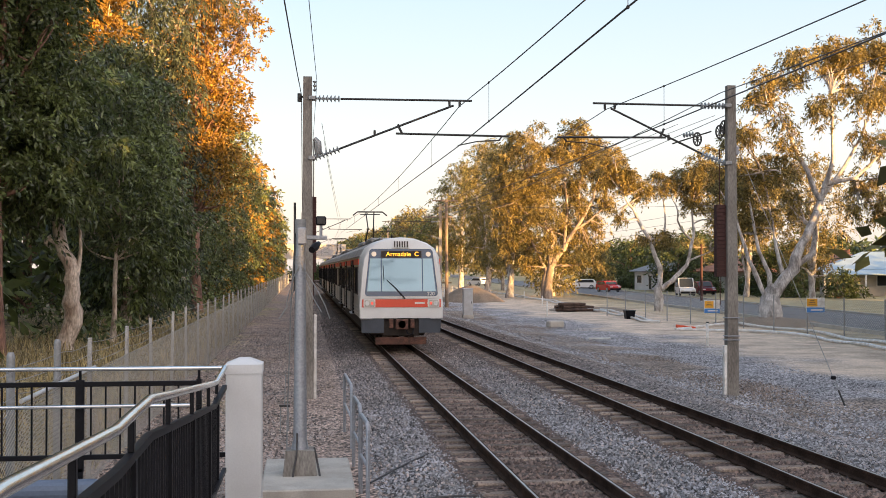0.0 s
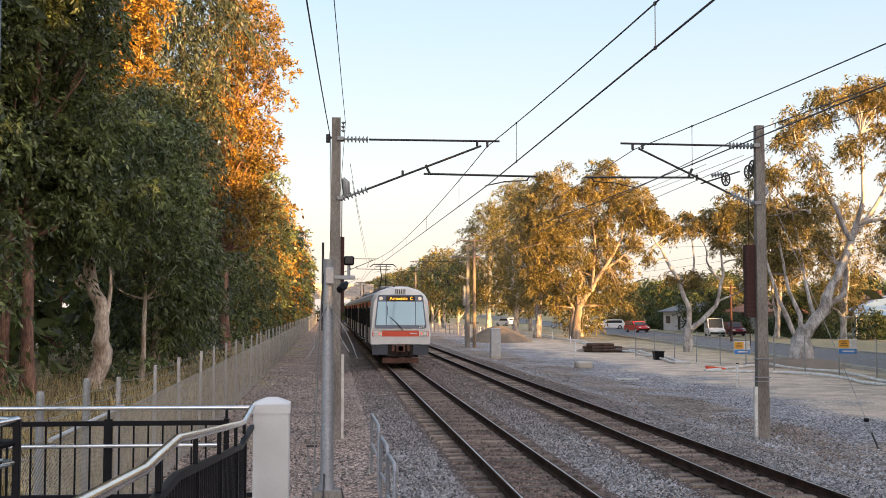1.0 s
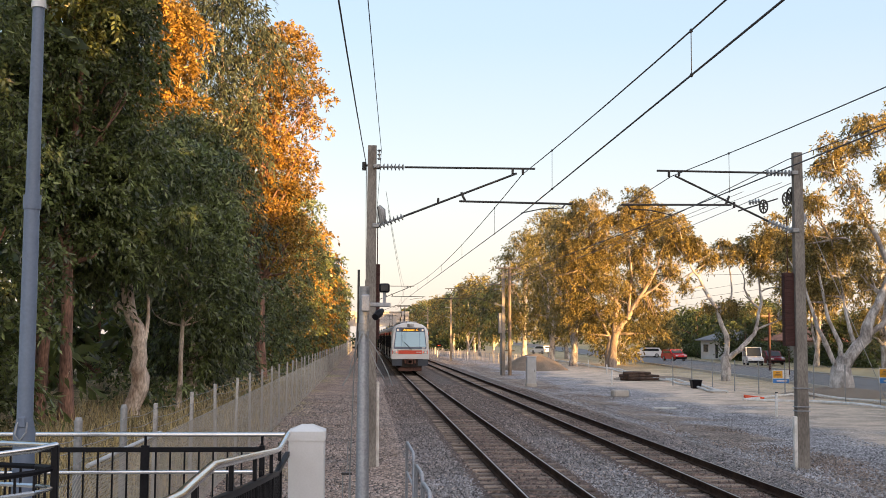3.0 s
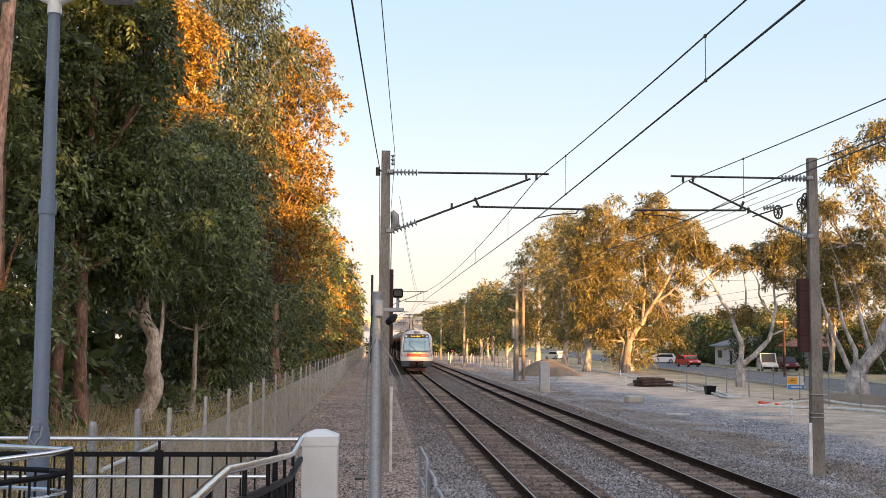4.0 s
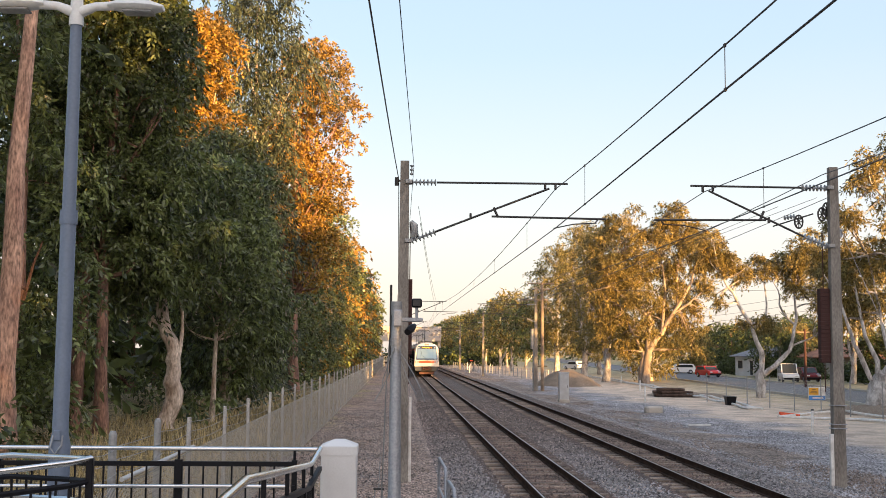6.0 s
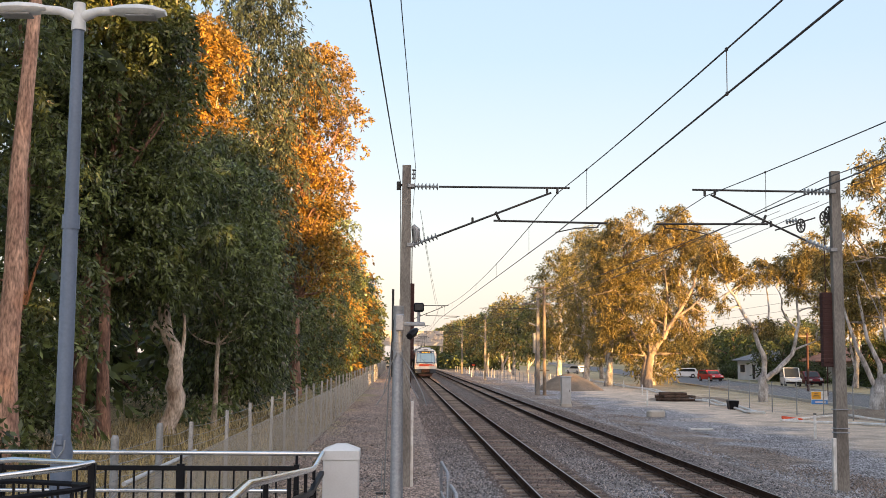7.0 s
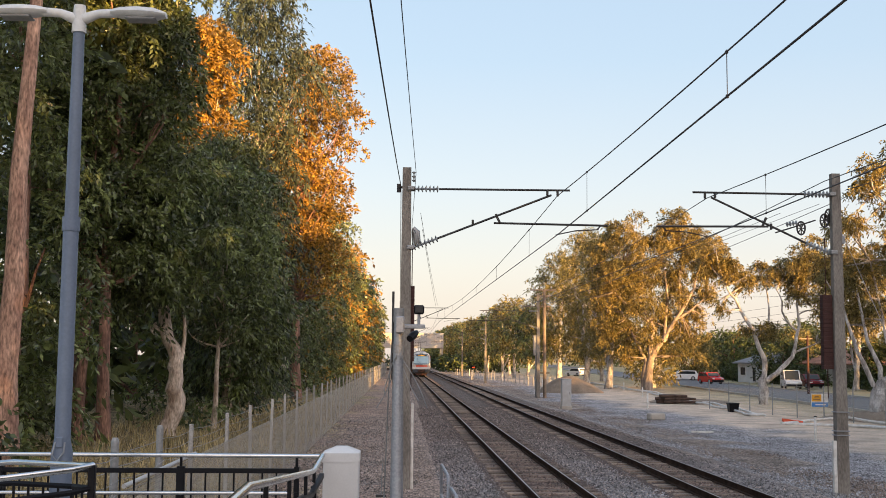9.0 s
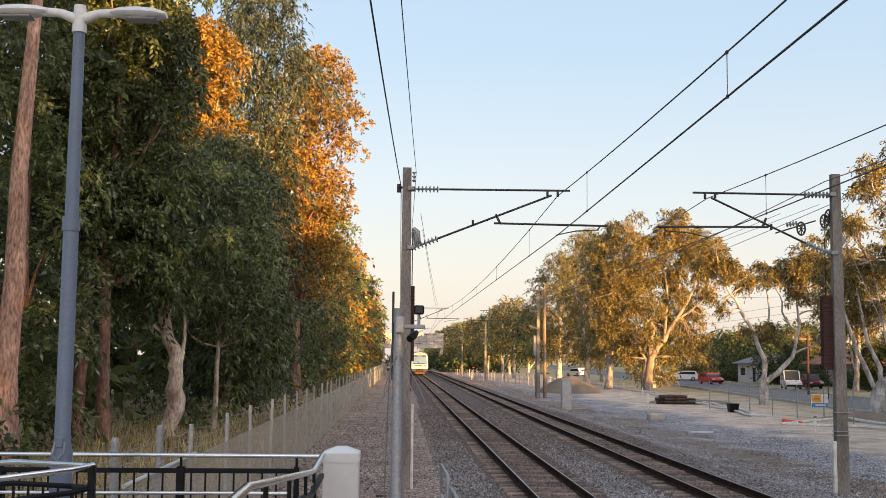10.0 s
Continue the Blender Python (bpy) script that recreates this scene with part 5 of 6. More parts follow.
def pillar():
    t = thing("end_pillar", "white rendered square pillar with a low pyramid cap", "pillar", (-0.54, 10.8, -0.3))
    part("shaft", Geo().box((0, 0, 1.02), (0.33, 0.33, 2.04), 0.008), "pillar_white", t)
    g = Geo()
    g.add([(-0.172, -0.172, 2.035), (0.172, -0.172, 2.035), (0.172, 0.172, 2.035), (-0.172, 0.172, 2.035), (-0.172, -0.172, 2.12), (0.172, -0.172, 2.12), (0.172, 0.172, 2.12), (-0.172, 0.172, 2.12),
           (-0.05, -0.05, 2.175), (0.05, -0.05, 2.175), (0.05, 0.05, 2.175), (-0.05, 0.05, 2.175)],
          [(3, 2, 1, 0), (0, 1, 5, 4), (1, 2, 6, 5), (2, 3, 7, 6), (3, 0, 4, 7), (4, 5, 9, 8), (5, 6, 10, 9), (6, 7, 11, 10), (7, 4, 8, 11), (8, 9, 10, 11)])
    part("cap", g, "pillar_white", t)


pillar()


def end_railing():
    """Railing across the end of the ramp: steel handrails over a black balustrade."""
    t = thing("end_railing", "black balustrade with stainless steel handrails across the ramp", "railing", (0, 10.9, 0.84))
    for x in (-5.5, -3.75, -2.06):
        part("leg", Geo().box((x, 0, -0.3), (0.06, 0.05, 0.62), 0.006), "black_steel", t)
    part("handrail", Geo().tube([(-6.5, 0, 0.94), (-0.72, 0, 0.93)], 0.021, 10), "stainless", t, "stainless steel handrail", smooth=True)
    part("handrail", Geo().tube([(-6.5, -0.07, 0.585), (-1.02, -0.07, 0.59)], 0.019, 10), "stainless", t, "stainless steel handrail", smooth=True)
    part("top_rail", Geo().box((-3.75, 0, 0.79), (5.6, 0.045, 0.045), 0.006), "black_steel", t)
    part("bottom_rail", Geo().box((-3.6, 0, 0.11), (5.9, 0.045, 0.045), 0.006), "black_steel", t)
    for x in (-5.5, -3.75, -2.06, -0.97):
        part("post", Geo().box((x, 0, 0.40), (0.05 if x > -1.5 else 0.075, 0.05, 0.86), 0.006), "black_steel", t)
        part("stem", Geo().tube([(x, 0, 0.8), (x, 0, 0.93)], 0.014, 6), "black_steel", t)
        part("handrail_bracket", Geo().box((x, -0.04, 0.58), (0.03, 0.08, 0.03)), "black_steel", t)
    me = Geo().box((0, 0, 0.45), (0.016, 0.016, 0.66)).mesh("baluster", ["black_steel"])
    for i in range(42):
        part("baluster", me, None, t, at=(-6.5 + i * 0.1335, 0, 0))


end_railing()


def side_railing():
    """Railing along the platform side that follows the ramp down to the pillar."""
    t = thing("side_railing", "black balustrade with stainless steel handrail along the platform", "railing", (-0.76, 0, 0))
    hand = [(0.0, -1.0, 2.16), (0, 3.0, 2.14), (0, 3.7, 2.10), (0, 4.78, 2.04), (0, 5.1, 2.045), (0, 5.81, 2.05), (0, 6.66, 1.98), (0, 9.95, 1.715), (0.01, 10.08, 1.715), (0.05, 10.6, 1.80)]
    low = [(0, 1.5, 1.92), (0, 4.06, 1.91), (0, 4.78, 1.88), (0, 5.82, 1.885), (0, 7.63, 1.73), (0, 10.0, 1.535), (0.05, 10.6, 1.64)]
    part("handrail", Geo().tube(hand, 0.025, 12), "stainless", t, "stainless steel handrail", smooth=True)
    g = Geo()
    for a, b in zip(low, low[1:]):
        g.add([(a[0] - 0.02, a[1], a[2]), (a[0] + 0.02, a[1], a[2]), (b[0] + 0.02, b[1], b[2]), (b[0] - 0.02, b[1], b[2]),
               (a[0] - 0.02, a[1], a[2] - 0.04), (a[0] + 0.02, a[1], a[2] - 0.04), (b[0] + 0.02, b[1], b[2] - 0.04), (b[0] - 0.02, b[1], b[2] - 0.04)],
              [(0, 1, 2, 3), (7, 6, 5, 4), (0, 4, 5, 1), (1, 5, 6, 2), (2, 6, 7, 3), (3, 7, 4, 0)])
    part("top_rail", g, "black_steel", t)

    def height(pts, y):
        for a, b in zip(pts, pts[1:]):
            if y <= b[1]:
                return a[2] + (b[2] - a[2]) * (y - a[1]) / (b[1] - a[1])
        return pts[-1][2]
    for y in (3.9, 5.2, 6.6, 8.0, 9.4, 10.3):
        h, l = height(hand, y), height(low, y)
        part("stem", Geo().box((0, y, (h + l) / 2), (0.028, 0.035, h - l), 0.004), "black_steel", t)
        part("post", Geo().box((0, y, l - 0.44), (0.05, 0.05, 0.82), 0.005), "black_steel", t)
    for i in range(78):
        y = 2.0 + i * 0.108
        l = height(low, y)
        part("baluster", Geo().box((0, y, l - 0.40), (0.016, 0.016, 0.74)), "black_steel", t)
    b2 = [(p[0], p[1], p[2] - 0.78) for p in low]
    part("bottom_rail", Geo().tube(b2, 0.025, 4), "black_steel", t)


side_railing()


def landing_railing():
    """Railing round the ramp's landing, with a rounded corner."""
    t = thing("landing_railing", "black balustrade with curved stainless steel handrail", "railing", (0, 0, 0))
    pts = [(-4.6, 7.1, 1.86), (-3.4, 7.6, 1.855), (-2.75, 7.9, 1.86), (-2.3, 8.15, 1.90), (-2.2, 8.3, 1.92), (-2.4, 8.55, 1.90), (-2.9, 8.75, 1.90), (-3.3, 8.85, 1.86), (-5.0, 9.3, 1.84)]
    part("handrail", Geo().tube(pts, 0.022, 10), "stainless", t, "stainless steel handrail", smooth=True)
    for dz, r in ((0.16, 0.022), (0.30, 0.018)):
        part("rail", Geo().tube([(p[0], p[1], p[2] - dz) for p in pts], r, 6), "black_steel" if dz < 0.2 else "stainless", t)
    for a, b in zip(pts, pts[1:]):
        n = max(1, int((Vector(b) - Vector(a)).length / 0.12))
        for i in range(n):
            p = Vector(a).lerp(Vector(b), i / n)
            part("baluster", Geo().box((p.x, p.y, p.z - 0.52), (0.016, 0.016, 0.72)), "black_steel", t)
    for p in (pts[1], pts[4], pts[7]):
        part("post", Geo().box((p[0], p[1], p[2] - 0.45), (0.05, 0.05, 0.9), 0.005), "black_steel", t)


landing_railing()


# ---- fences ----
FENCE_X = -3.05


def left_fence():
    t = thing("wire_fence", "chain-link fence on grey posts with barbed wire on top", "fence", (FENCE_X, 0, -0.38))
    start, y0, step, n = 11.3, 16.8, 3.43, 70
    post = Geo().box((0, 0, 1.0), (0.06, 0.06, 2.2), 0.01).mesh("post", ["post_pale"])
    rs = random.Random(3)
    ys = [start, 12.5, 14.8] + [y0 + i * step for i in range(n)]
    for y in ys[3:]:
        part("post", post, None, t, at=pose(0, y, 0, rs.uniform(-1.2, 1.2), rs.uniform(-1.2, 1.2), 0))
    for h, r in ((2.04, 0.0045), (1.9, 0.0045), (1.76, 0.0045), (1.62, 0.006), (0.1, 0.005)):
        g = Geo()
        for ya, yb in zip(ys, ys[1:]):
            g.tube(sag((0.04, ya, h), (0.04, yb, h), rs.uniform(0.01, 0.06), 4), r, 4)
        part("strand", g, "galv_dull", t)
    # woven wire: two sets of crossing strips
    L, H, pitch, w = ys[-1] - start, 1.6, 0.055, 0.0085
    k = np.arange(0, L, pitch)
    q = []
    for d in (1, -1):
        a = np.stack([np.full_like(k, 0.042), start + k + (H if d < 0 else 0), np.full_like(k, 0.03)], 1)
        b = a + np.array([0.0, d * H, H])
        o = np.array([0, w, 0])
        q.append(np.stack([a - o, a + o, b + o, b - o], 1))
    part("woven_wire", quads_mesh("woven_wire", np.concatenate(q), "chain_link"), None, t)
    part("brace", Geo().tube([(0.08, 12.5, 1.68), (0.08, 16.8, 1.68)], 0.027, 8), "cabinet_grey", t, "pale galvanised brace rail", smooth=True)
    for y in (12.5, 14.8):
        part("strainer_post", Geo().tube([(-0.03, y, -0.1), (-0.03, y, 2.16), (-0.03, y, 2.2)], [0.046, 0.044, 0.03], 10), "galv_dull", t)


left_fence()


def right_fence():
    t = thing("wire_fence", "thin grey wire fence on steel posts beside the road", "fence", (0, 0, -0.5))
    a, b, n = Vector((20.9, 76, 0)), Vector((28.5, 30, 0)), 17
    post = Geo().tube([(0, 0, -0.1), (0, 0, 1.9)], 0.032, 6).mesh("post", ["galv_dull"])
    for i in range(n):
        part("post", post, None, t, at=a.lerp(b, i / (n - 1)))
    for h in (1.8, 0.95, 0.12):
        part("strand", Geo().tube([a + Vector((0, 0, h)), b + Vector((0, 0, h))], 0.007, 4), "galv_dull", t)
    L, d = (b - a).length, (b - a).normalized()
    k = np.arange(0, L, 0.14)
    q = []
    for s in (1, -1):
        p = np.array([a + d * float(v) for v in k])
        e = p + np.array(d) * 1.7 * s + np.array([0, 0, 1.75])
        o = np.array(d) * 0.004
        q.append(np.stack([p - o, p + o, e + o, e - o], 1))
    part("woven_wire", quads_mesh("woven_wire", np.concatenate(q), "chain_link"), None, t)
    for c, dz in ((a.lerp(b, 0.31), 0.95), (a.lerp(b, 0.52), 1.33)):
        s = thing("notice_board", "yellow, white and blue notice board fixed to the fence", "sign", (c.x - 0.2, c.y - 0.1, -0.5 + dz), "notice boards")
        part("panel", Geo().box((0, 0, 0.16), (0.95, 0.03, 0.72), 0.01), "white_paint", s)
        part("yellow_field", Geo().box((-0.18, -0.02, 0.29), (0.53, 0.012, 0.38), 0.004), "sign_yellow", s, "yellow field")
        part("blue_band", Geo().box((0, -0.02, -0.07), (0.91, 0.012, 0.24), 0.004), "sign_blue", s, "blue band")
        for k2 in range(3):
            part("text_bar", Geo().box((-0.18, -0.03, 0.21 + k2 * 0.085), (0.38 - 0.08 * k2, 0.006, 0.03)), "sign_ink", s)
        part("text_bar", Geo().box((0.04, -0.03, -0.07), (0.6, 0.006, 0.07)), "white_paint", s)


right_fence()


def far_fence():
    """Low pale fence that runs along the far side of the line, beyond the yard."""
    t = thing("post_fence", "low pale post and rail fence beside the line", "fence", (0, 0, -0.5))
    a, b, n = Vector((17.5, 118, 0)), Vector((11.6, 236, 0)), 34
    post = Geo().box((0, 0, 0.5), (0.09, 0.09, 1.5), 0.012).mesh("post", ["galv_dull"])
    for i in range(n):
        part("post", post, None, t, at=a.lerp(b, i / (n - 1)))
    for h in (1.1, 0.6):
        part("rail", Geo().tube([a + Vector((0, 0, h)), b + Vector((0, 0, h))], 0.02, 6), "galv_dull", t)


far_fence()


# ---- trackside things ----
def cabinet():
    t = thing("signal_cabinet", "tall pale grey steel signalling cabinet beside the track", "cabinet", (10.75, 73.2, -0.48))
    part("plinth", Geo().box((0, 0, 0.1), (0.7, 0.6, 0.25), 0.02), "concrete", t)
    part("body", Geo().box((0, 0, 1.05), (0.62, 0.52, 1.75), 0.02), "cabinet_grey", t)
    part("roof", Geo().box((0, 0, 1.94), (0.68, 0.58, 0.06), 0.01), "cabinet_grey", t)
    part("door", Geo().box((0, -0.268, 1.05), (0.54, 0.02, 1.6), 0.006), "cabinet_grey", t)
    part("handle", Geo().box((0.2, -0.285, 1.05), (0.03, 0.02, 0.16), 0.005), "dark_iron", t)


cabinet()


def pipes():
    runs = ([(26.2, 172), (26.3, 143), (24.8, 110), (23.1, 86.5), (22.6, 76), (21.0, 66)], [(25.6, 172), (25.6, 143), (24.2, 110), (22.2, 84), (21.6, 75), (20.4, 65.2), (21.0, 64.6)],
            [(19.4, 57.5), (20.5, 58.4), (24.6, 62), (25.4, 56), (24.6, 48.5), (23.9, 42), (24.5, 30)], [(19.6, 57.2), (22.6, 55), (23.4, 49), (22.6, 42), (23.0, 30)])
    for i, r in enumerate(runs):
        pts = []
        for a, b in zip(r, r[1:]):
            for k in range(5):
                f = k / 5
                x, y = a[0] + (b[0] - a[0]) * f, a[1] + (b[1] - a[1]) * f
                pts.append((x + 0.12 * math.sin(y * 1.1 + i), y, profile(x) + 0.11 + 0.05 * math.sin(y * 0.7 + i)))
        pts.append((r[-1][0], r[-1][1], profile(r[-1][0]) + 0.1))
        g = Geo().tube(pts, 0.075, 7)
        solid("water_pipe", g, "white_paint", "long white plastic pipe lying on the ground", "pipe", group="pipes", smooth=True)


pipes()


def loose_things():
    for x, y, h in ((16.9, 77, 0.95), (17.0, 46, 0.95), (24.0, 121, 0.8), (21.5, 100, 0.8), (16.6, 132, 0.9), (20, 150, 0.9), (13.5, 150, 1.0), (12.2, 165, 1.1), (15.5, 172, 1.0), (11.4, 180, 1.1), (14.2, 190, 1.2), (12.8, 200, 1.2), (16.8, 205, 1.2), (13.2, 215, 1.3)):
        t = thing("marker_post", "short white marker post in sandy ground", "post", (x, y, profile(x)), "marker posts")
        part("post", Geo().tube([(0, 0, -0.1), (0, 0, h - 0.03), (0, 0, h)], [0.06, 0.06, 0.04], 8), "white_paint", t, smooth=True)
        part("cap", Geo().tube([(0, 0, h), (0, 0, h + 0.05)], 0.065, 8), "dark_iron" if x == 17.0 else "white_paint", t)
    t = thing("log_bundle", "dark bundle of cut logs and brush on the ground", "logs", (20.7, 85, -0.48))
    rs = random.Random(2)
    for i in range(11):
        z = 0.12 + 0.22 * (i // 5)
        y = -0.6 + 0.3 * (i % 5)
        part("log", Geo().tube(bent((-1.2 + rs.uniform(-0.3, 0.3), y, z), (1.1 + rs.uniform(-0.4, 0.4), y + rs.uniform(-0.2, 0.2), z), 0.08, 5, i), [0.12, 0.13, 0.12, 0.11, 0.08], 8), "bark_dark", t, smooth=True)
    t = thing("black_bin", "black plastic tub on the ground by the pipes", "tub", (21.0, 71, -0.48))
    part("body", Geo().add([(sx * w, sy * w, h) for h, w in ((0, 0.25), (0.55, 0.32)) for sx, sy in ((-1, -1), (1, -1), (1, 1), (-1, 1))],
                           [(3, 2, 1, 0), (4, 5, 6, 7), (0, 1, 5, 4), (1, 2, 6, 5), (2, 3, 7, 6), (3, 0, 4, 7)]), "black_steel", t)
    part("rim", Geo().box((0, 0, 0.54), (0.68, 0.68, 0.06), 0.015), "black_steel", t)
    g = Geo()
    for i in range(4):
        g.tube(bent((20.0, 58.6 + 0.1 * i, -0.42 + 0.04 * i), (21.0, 58.9 - 0.1 * i, -0.42), 0.1, 6, i), 0.06, 6)
    solid("orange_netting", g, "orange", "crumpled orange barrier netting on the ground", "netting", smooth=True)
    g = Geo().box((13.95, 61.5, -0.33), (0.95, 0.5, 0.42), 0.08, Matrix.Rotation(0.3, 3, "Z"))
    solid("stone_block", g, "concrete", "rough grey stone block on the gravel", "stone")
    g = Geo().box((13.5, 50.4, -0.44), (1.0, 0.14, 0.08), 0.01, Matrix.Rotation(-0.1, 3, "Z"))
    solid("plank", g, "white_paint", "white painted plank on the ground", "plank")
    # soil heaps
    for x, y, r, h in ((16.8, 112, 3.6, 1.7), (27.4, 63.5, 3.6, 0.5), (22.5, 88, 4.0, 0.35)):
        g = Geo()
        n, m = 18, 7
        for i in range(m):
            f = i / (m - 1)
            for j in range(n):
                a = 2 * math.pi * j / n
                rr = r * (1 - f) * (1 + 0.2 * noise.noise(Vector((math.cos(a) * 1.5 + x, math.sin(a) * 1.5, f))))
                g.v.append((x + rr * math.cos(a), y + rr * math.sin(a) * 1.3, profile(x) - 0.1 + h * math.sin(f * math.pi / 2) + 0.1 * noise.noise(Vector((a * 2, f * 4, x)))))
        for i in range(m - 1):
            for j in range(n):
                q = (j + 1) % n
                g.f.append((i * n + j, i * n + q, i * n + n + q, i * n + n + j))
                g.mi.append(0)
        solid("soil_mound", g, "soil", "low heap of brown soil and leaf litter", "soil heap", smooth=True)


def line_board():
    t = thing("line_board", "small dark trackside board on a thin post", "sign", (12.2, 188, -0.5))
    part("post", Geo().tube([(0, 0, -0.1), (0, 0, 2.1)], 0.04, 6), "galv_dull", t)
    part("board", Geo().box((0, -0.06, 1.85), (0.85, 0.04, 0.5), 0.01), "black_steel", t)
    part("text_bar", Geo().box((0, -0.09, 1.85), (0.5, 0.01, 0.16)), "orange", t)


loose_things()
line_board()


# ---- far things: footbridge, houses, cars ----
def footbridge():
    t = thing("overbridge", "distant pale concrete overbridge across the line", "bridge", (0, 305, -0.3))
    part("deck", Geo().box((3, 0, 6.3), (17, 5, 0.9), 0.05), "bridge_pale", t)
    part("screen", Geo().box((3, -2.4, 8.3), (17, 0.2, 3.1), 0.03), "bridge_pale", t)
    part("screen", Geo().box((3, 2.4, 8.3), (17, 0.2, 3.1), 0.03), "bridge_pale", t)
    for x in (-4.6, 11.0):
        part("column", Geo().box((x, 0, 3.0), (0.8, 3.5, 6.2), 0.05), "bridge_pale", t)
    for i in range(9):
        part("screen_rib", Geo().box((-5 + i * 2, -2.53, 8.3), (0.1, 0.08, 3.0)), "galv_dull", t)


footbridge()


def house(x, y, w, d, h, roof, wall, rz=0, veranda=False, label="single-storey suburban house with hipped roof"):
    t = thing("house", label, "house", (x, y, profile(x)), "houses", rz=rz)
    part("wall", Geo().box((0, 0, h / 2 - 0.2), (w, d, h + 0.4), 0.02), wall, t)
    e, r = 0.6, h + 1.9
    hx, hy = w / 2 + e, d / 2 + e
    k = max(0.3, hx - hy)
    vs = [(-hx, -hy, h), (hx, -hy, h), (hx, hy, h), (-hx, hy, h), (-k, 0, r), (k, 0, r), (-hx, -hy, h - 0.15), (hx, -hy, h - 0.15), (hx, hy, h - 0.15), (-hx, hy, h - 0.15)]
    part("roof", Geo().add(vs, [(0, 1, 5, 4), (1, 2, 5), (2, 3, 4, 5), (3, 0, 4), (6, 9, 8, 7), (0, 6, 7, 1), (1, 7, 8, 2), (2, 8, 9, 3), (3, 9, 6, 0)]), roof, t)
    nx = max(2, int(w / 3.2))
    for i in range(nx):
        wx = -w / 2 + (i + 0.5) * w / nx
        for yy in (-d / 2 - 0.03,):
            door = i == nx // 2
            win = part("door" if door else "window", Geo().box((wx, yy, 1.05 if door else 1.5), (0.95 if door else 1.5, 0.1, 2.1 if door else 1.2), 0.02), "white_paint", t)
            part("pane", Geo().box((wx, yy - 0.05, 1.05 if door else 1.5), (0.8 if door else 1.34, 0.03, 1.9 if door else 1.05)), "glass_dark", win)
    for yy in (-d * 0.25, d * 0.25):
        win = part("window", Geo().box((-w / 2 - 0.03, yy, 1.5), (0.1, 1.5, 1.2), 0.02), "white_paint", t)
        part("pane", Geo().box((-w / 2 - 0.08, yy, 1.5), (0.03, 1.34, 1.05)), "glass_dark", win)
    if veranda:
        part("veranda_roof", Geo().add([(-hx, -hy - 2, h - 0.5), (hx, -hy - 2, h - 0.5), (hx, -hy + 0.1, h - 0.04), (-hx, -hy + 0.1, h - 0.04), (-hx, -hy - 2, h - 0.6), (hx, -hy - 2, h - 0.6), (hx, -hy + 0.1, h - 0.14), (-hx, -hy + 0.1, h - 0.14)],
                                       [(0, 1, 2, 3), (7, 6, 5, 4), (0, 4, 5, 1), (1, 5, 6, 2), (2, 6, 7, 3), (3, 7, 4, 0)]), roof, t)
        for i in range(5):
            part("veranda_post", Geo().box((-hx + 0.1 + i * (2 * hx - 0.2) / 4, -hy - 1.9, (h - 0.6) / 2), (0.14, 0.14, h - 0.55), 0.01), "white_paint", t)
    part("chimney", Geo().box((k * 0.6, 0.6, r - 0.1), (0.7, 0.6, 1.3), 0.03), "roof_tile", t)
    return t


house(63.5, 114.5, 15, 8, 2.7, "roof_blue", "wall_cream", rz=-20, veranda=True, label="cream house with pale blue metal roof and veranda")
house(69.0, 140, 14, 9, 2.7, "roof_tile", "wall_brick", rz=-70, label="brick house with orange tiled hip roof")
house(57.5, 139, 13, 9, 2.6, "roof_tile", "wall_cream", rz=-75, label="cream house with orange tiled hip roof")
house(53.0, 156, 10, 8, 2.7, "roof_grey", "wall_white", rz=-80, label="white house with grey hip roof")
house(66, 190, 14, 9, 2.8, "roof_tile", "wall_brick", rz=-80, label="brick house with orange tiled hip roof")
# houses out of view, added only to cast shade over the line
for y in (-62, -42, -22, -2, 18, 38, 58, 78):
    house(56, y, 14, 10, 3.0, "roof_tile" if y % 4 else "roof_grey", "wall_brick", rz=-88, label="unseen brick house with hip roof, added to block the low sun")


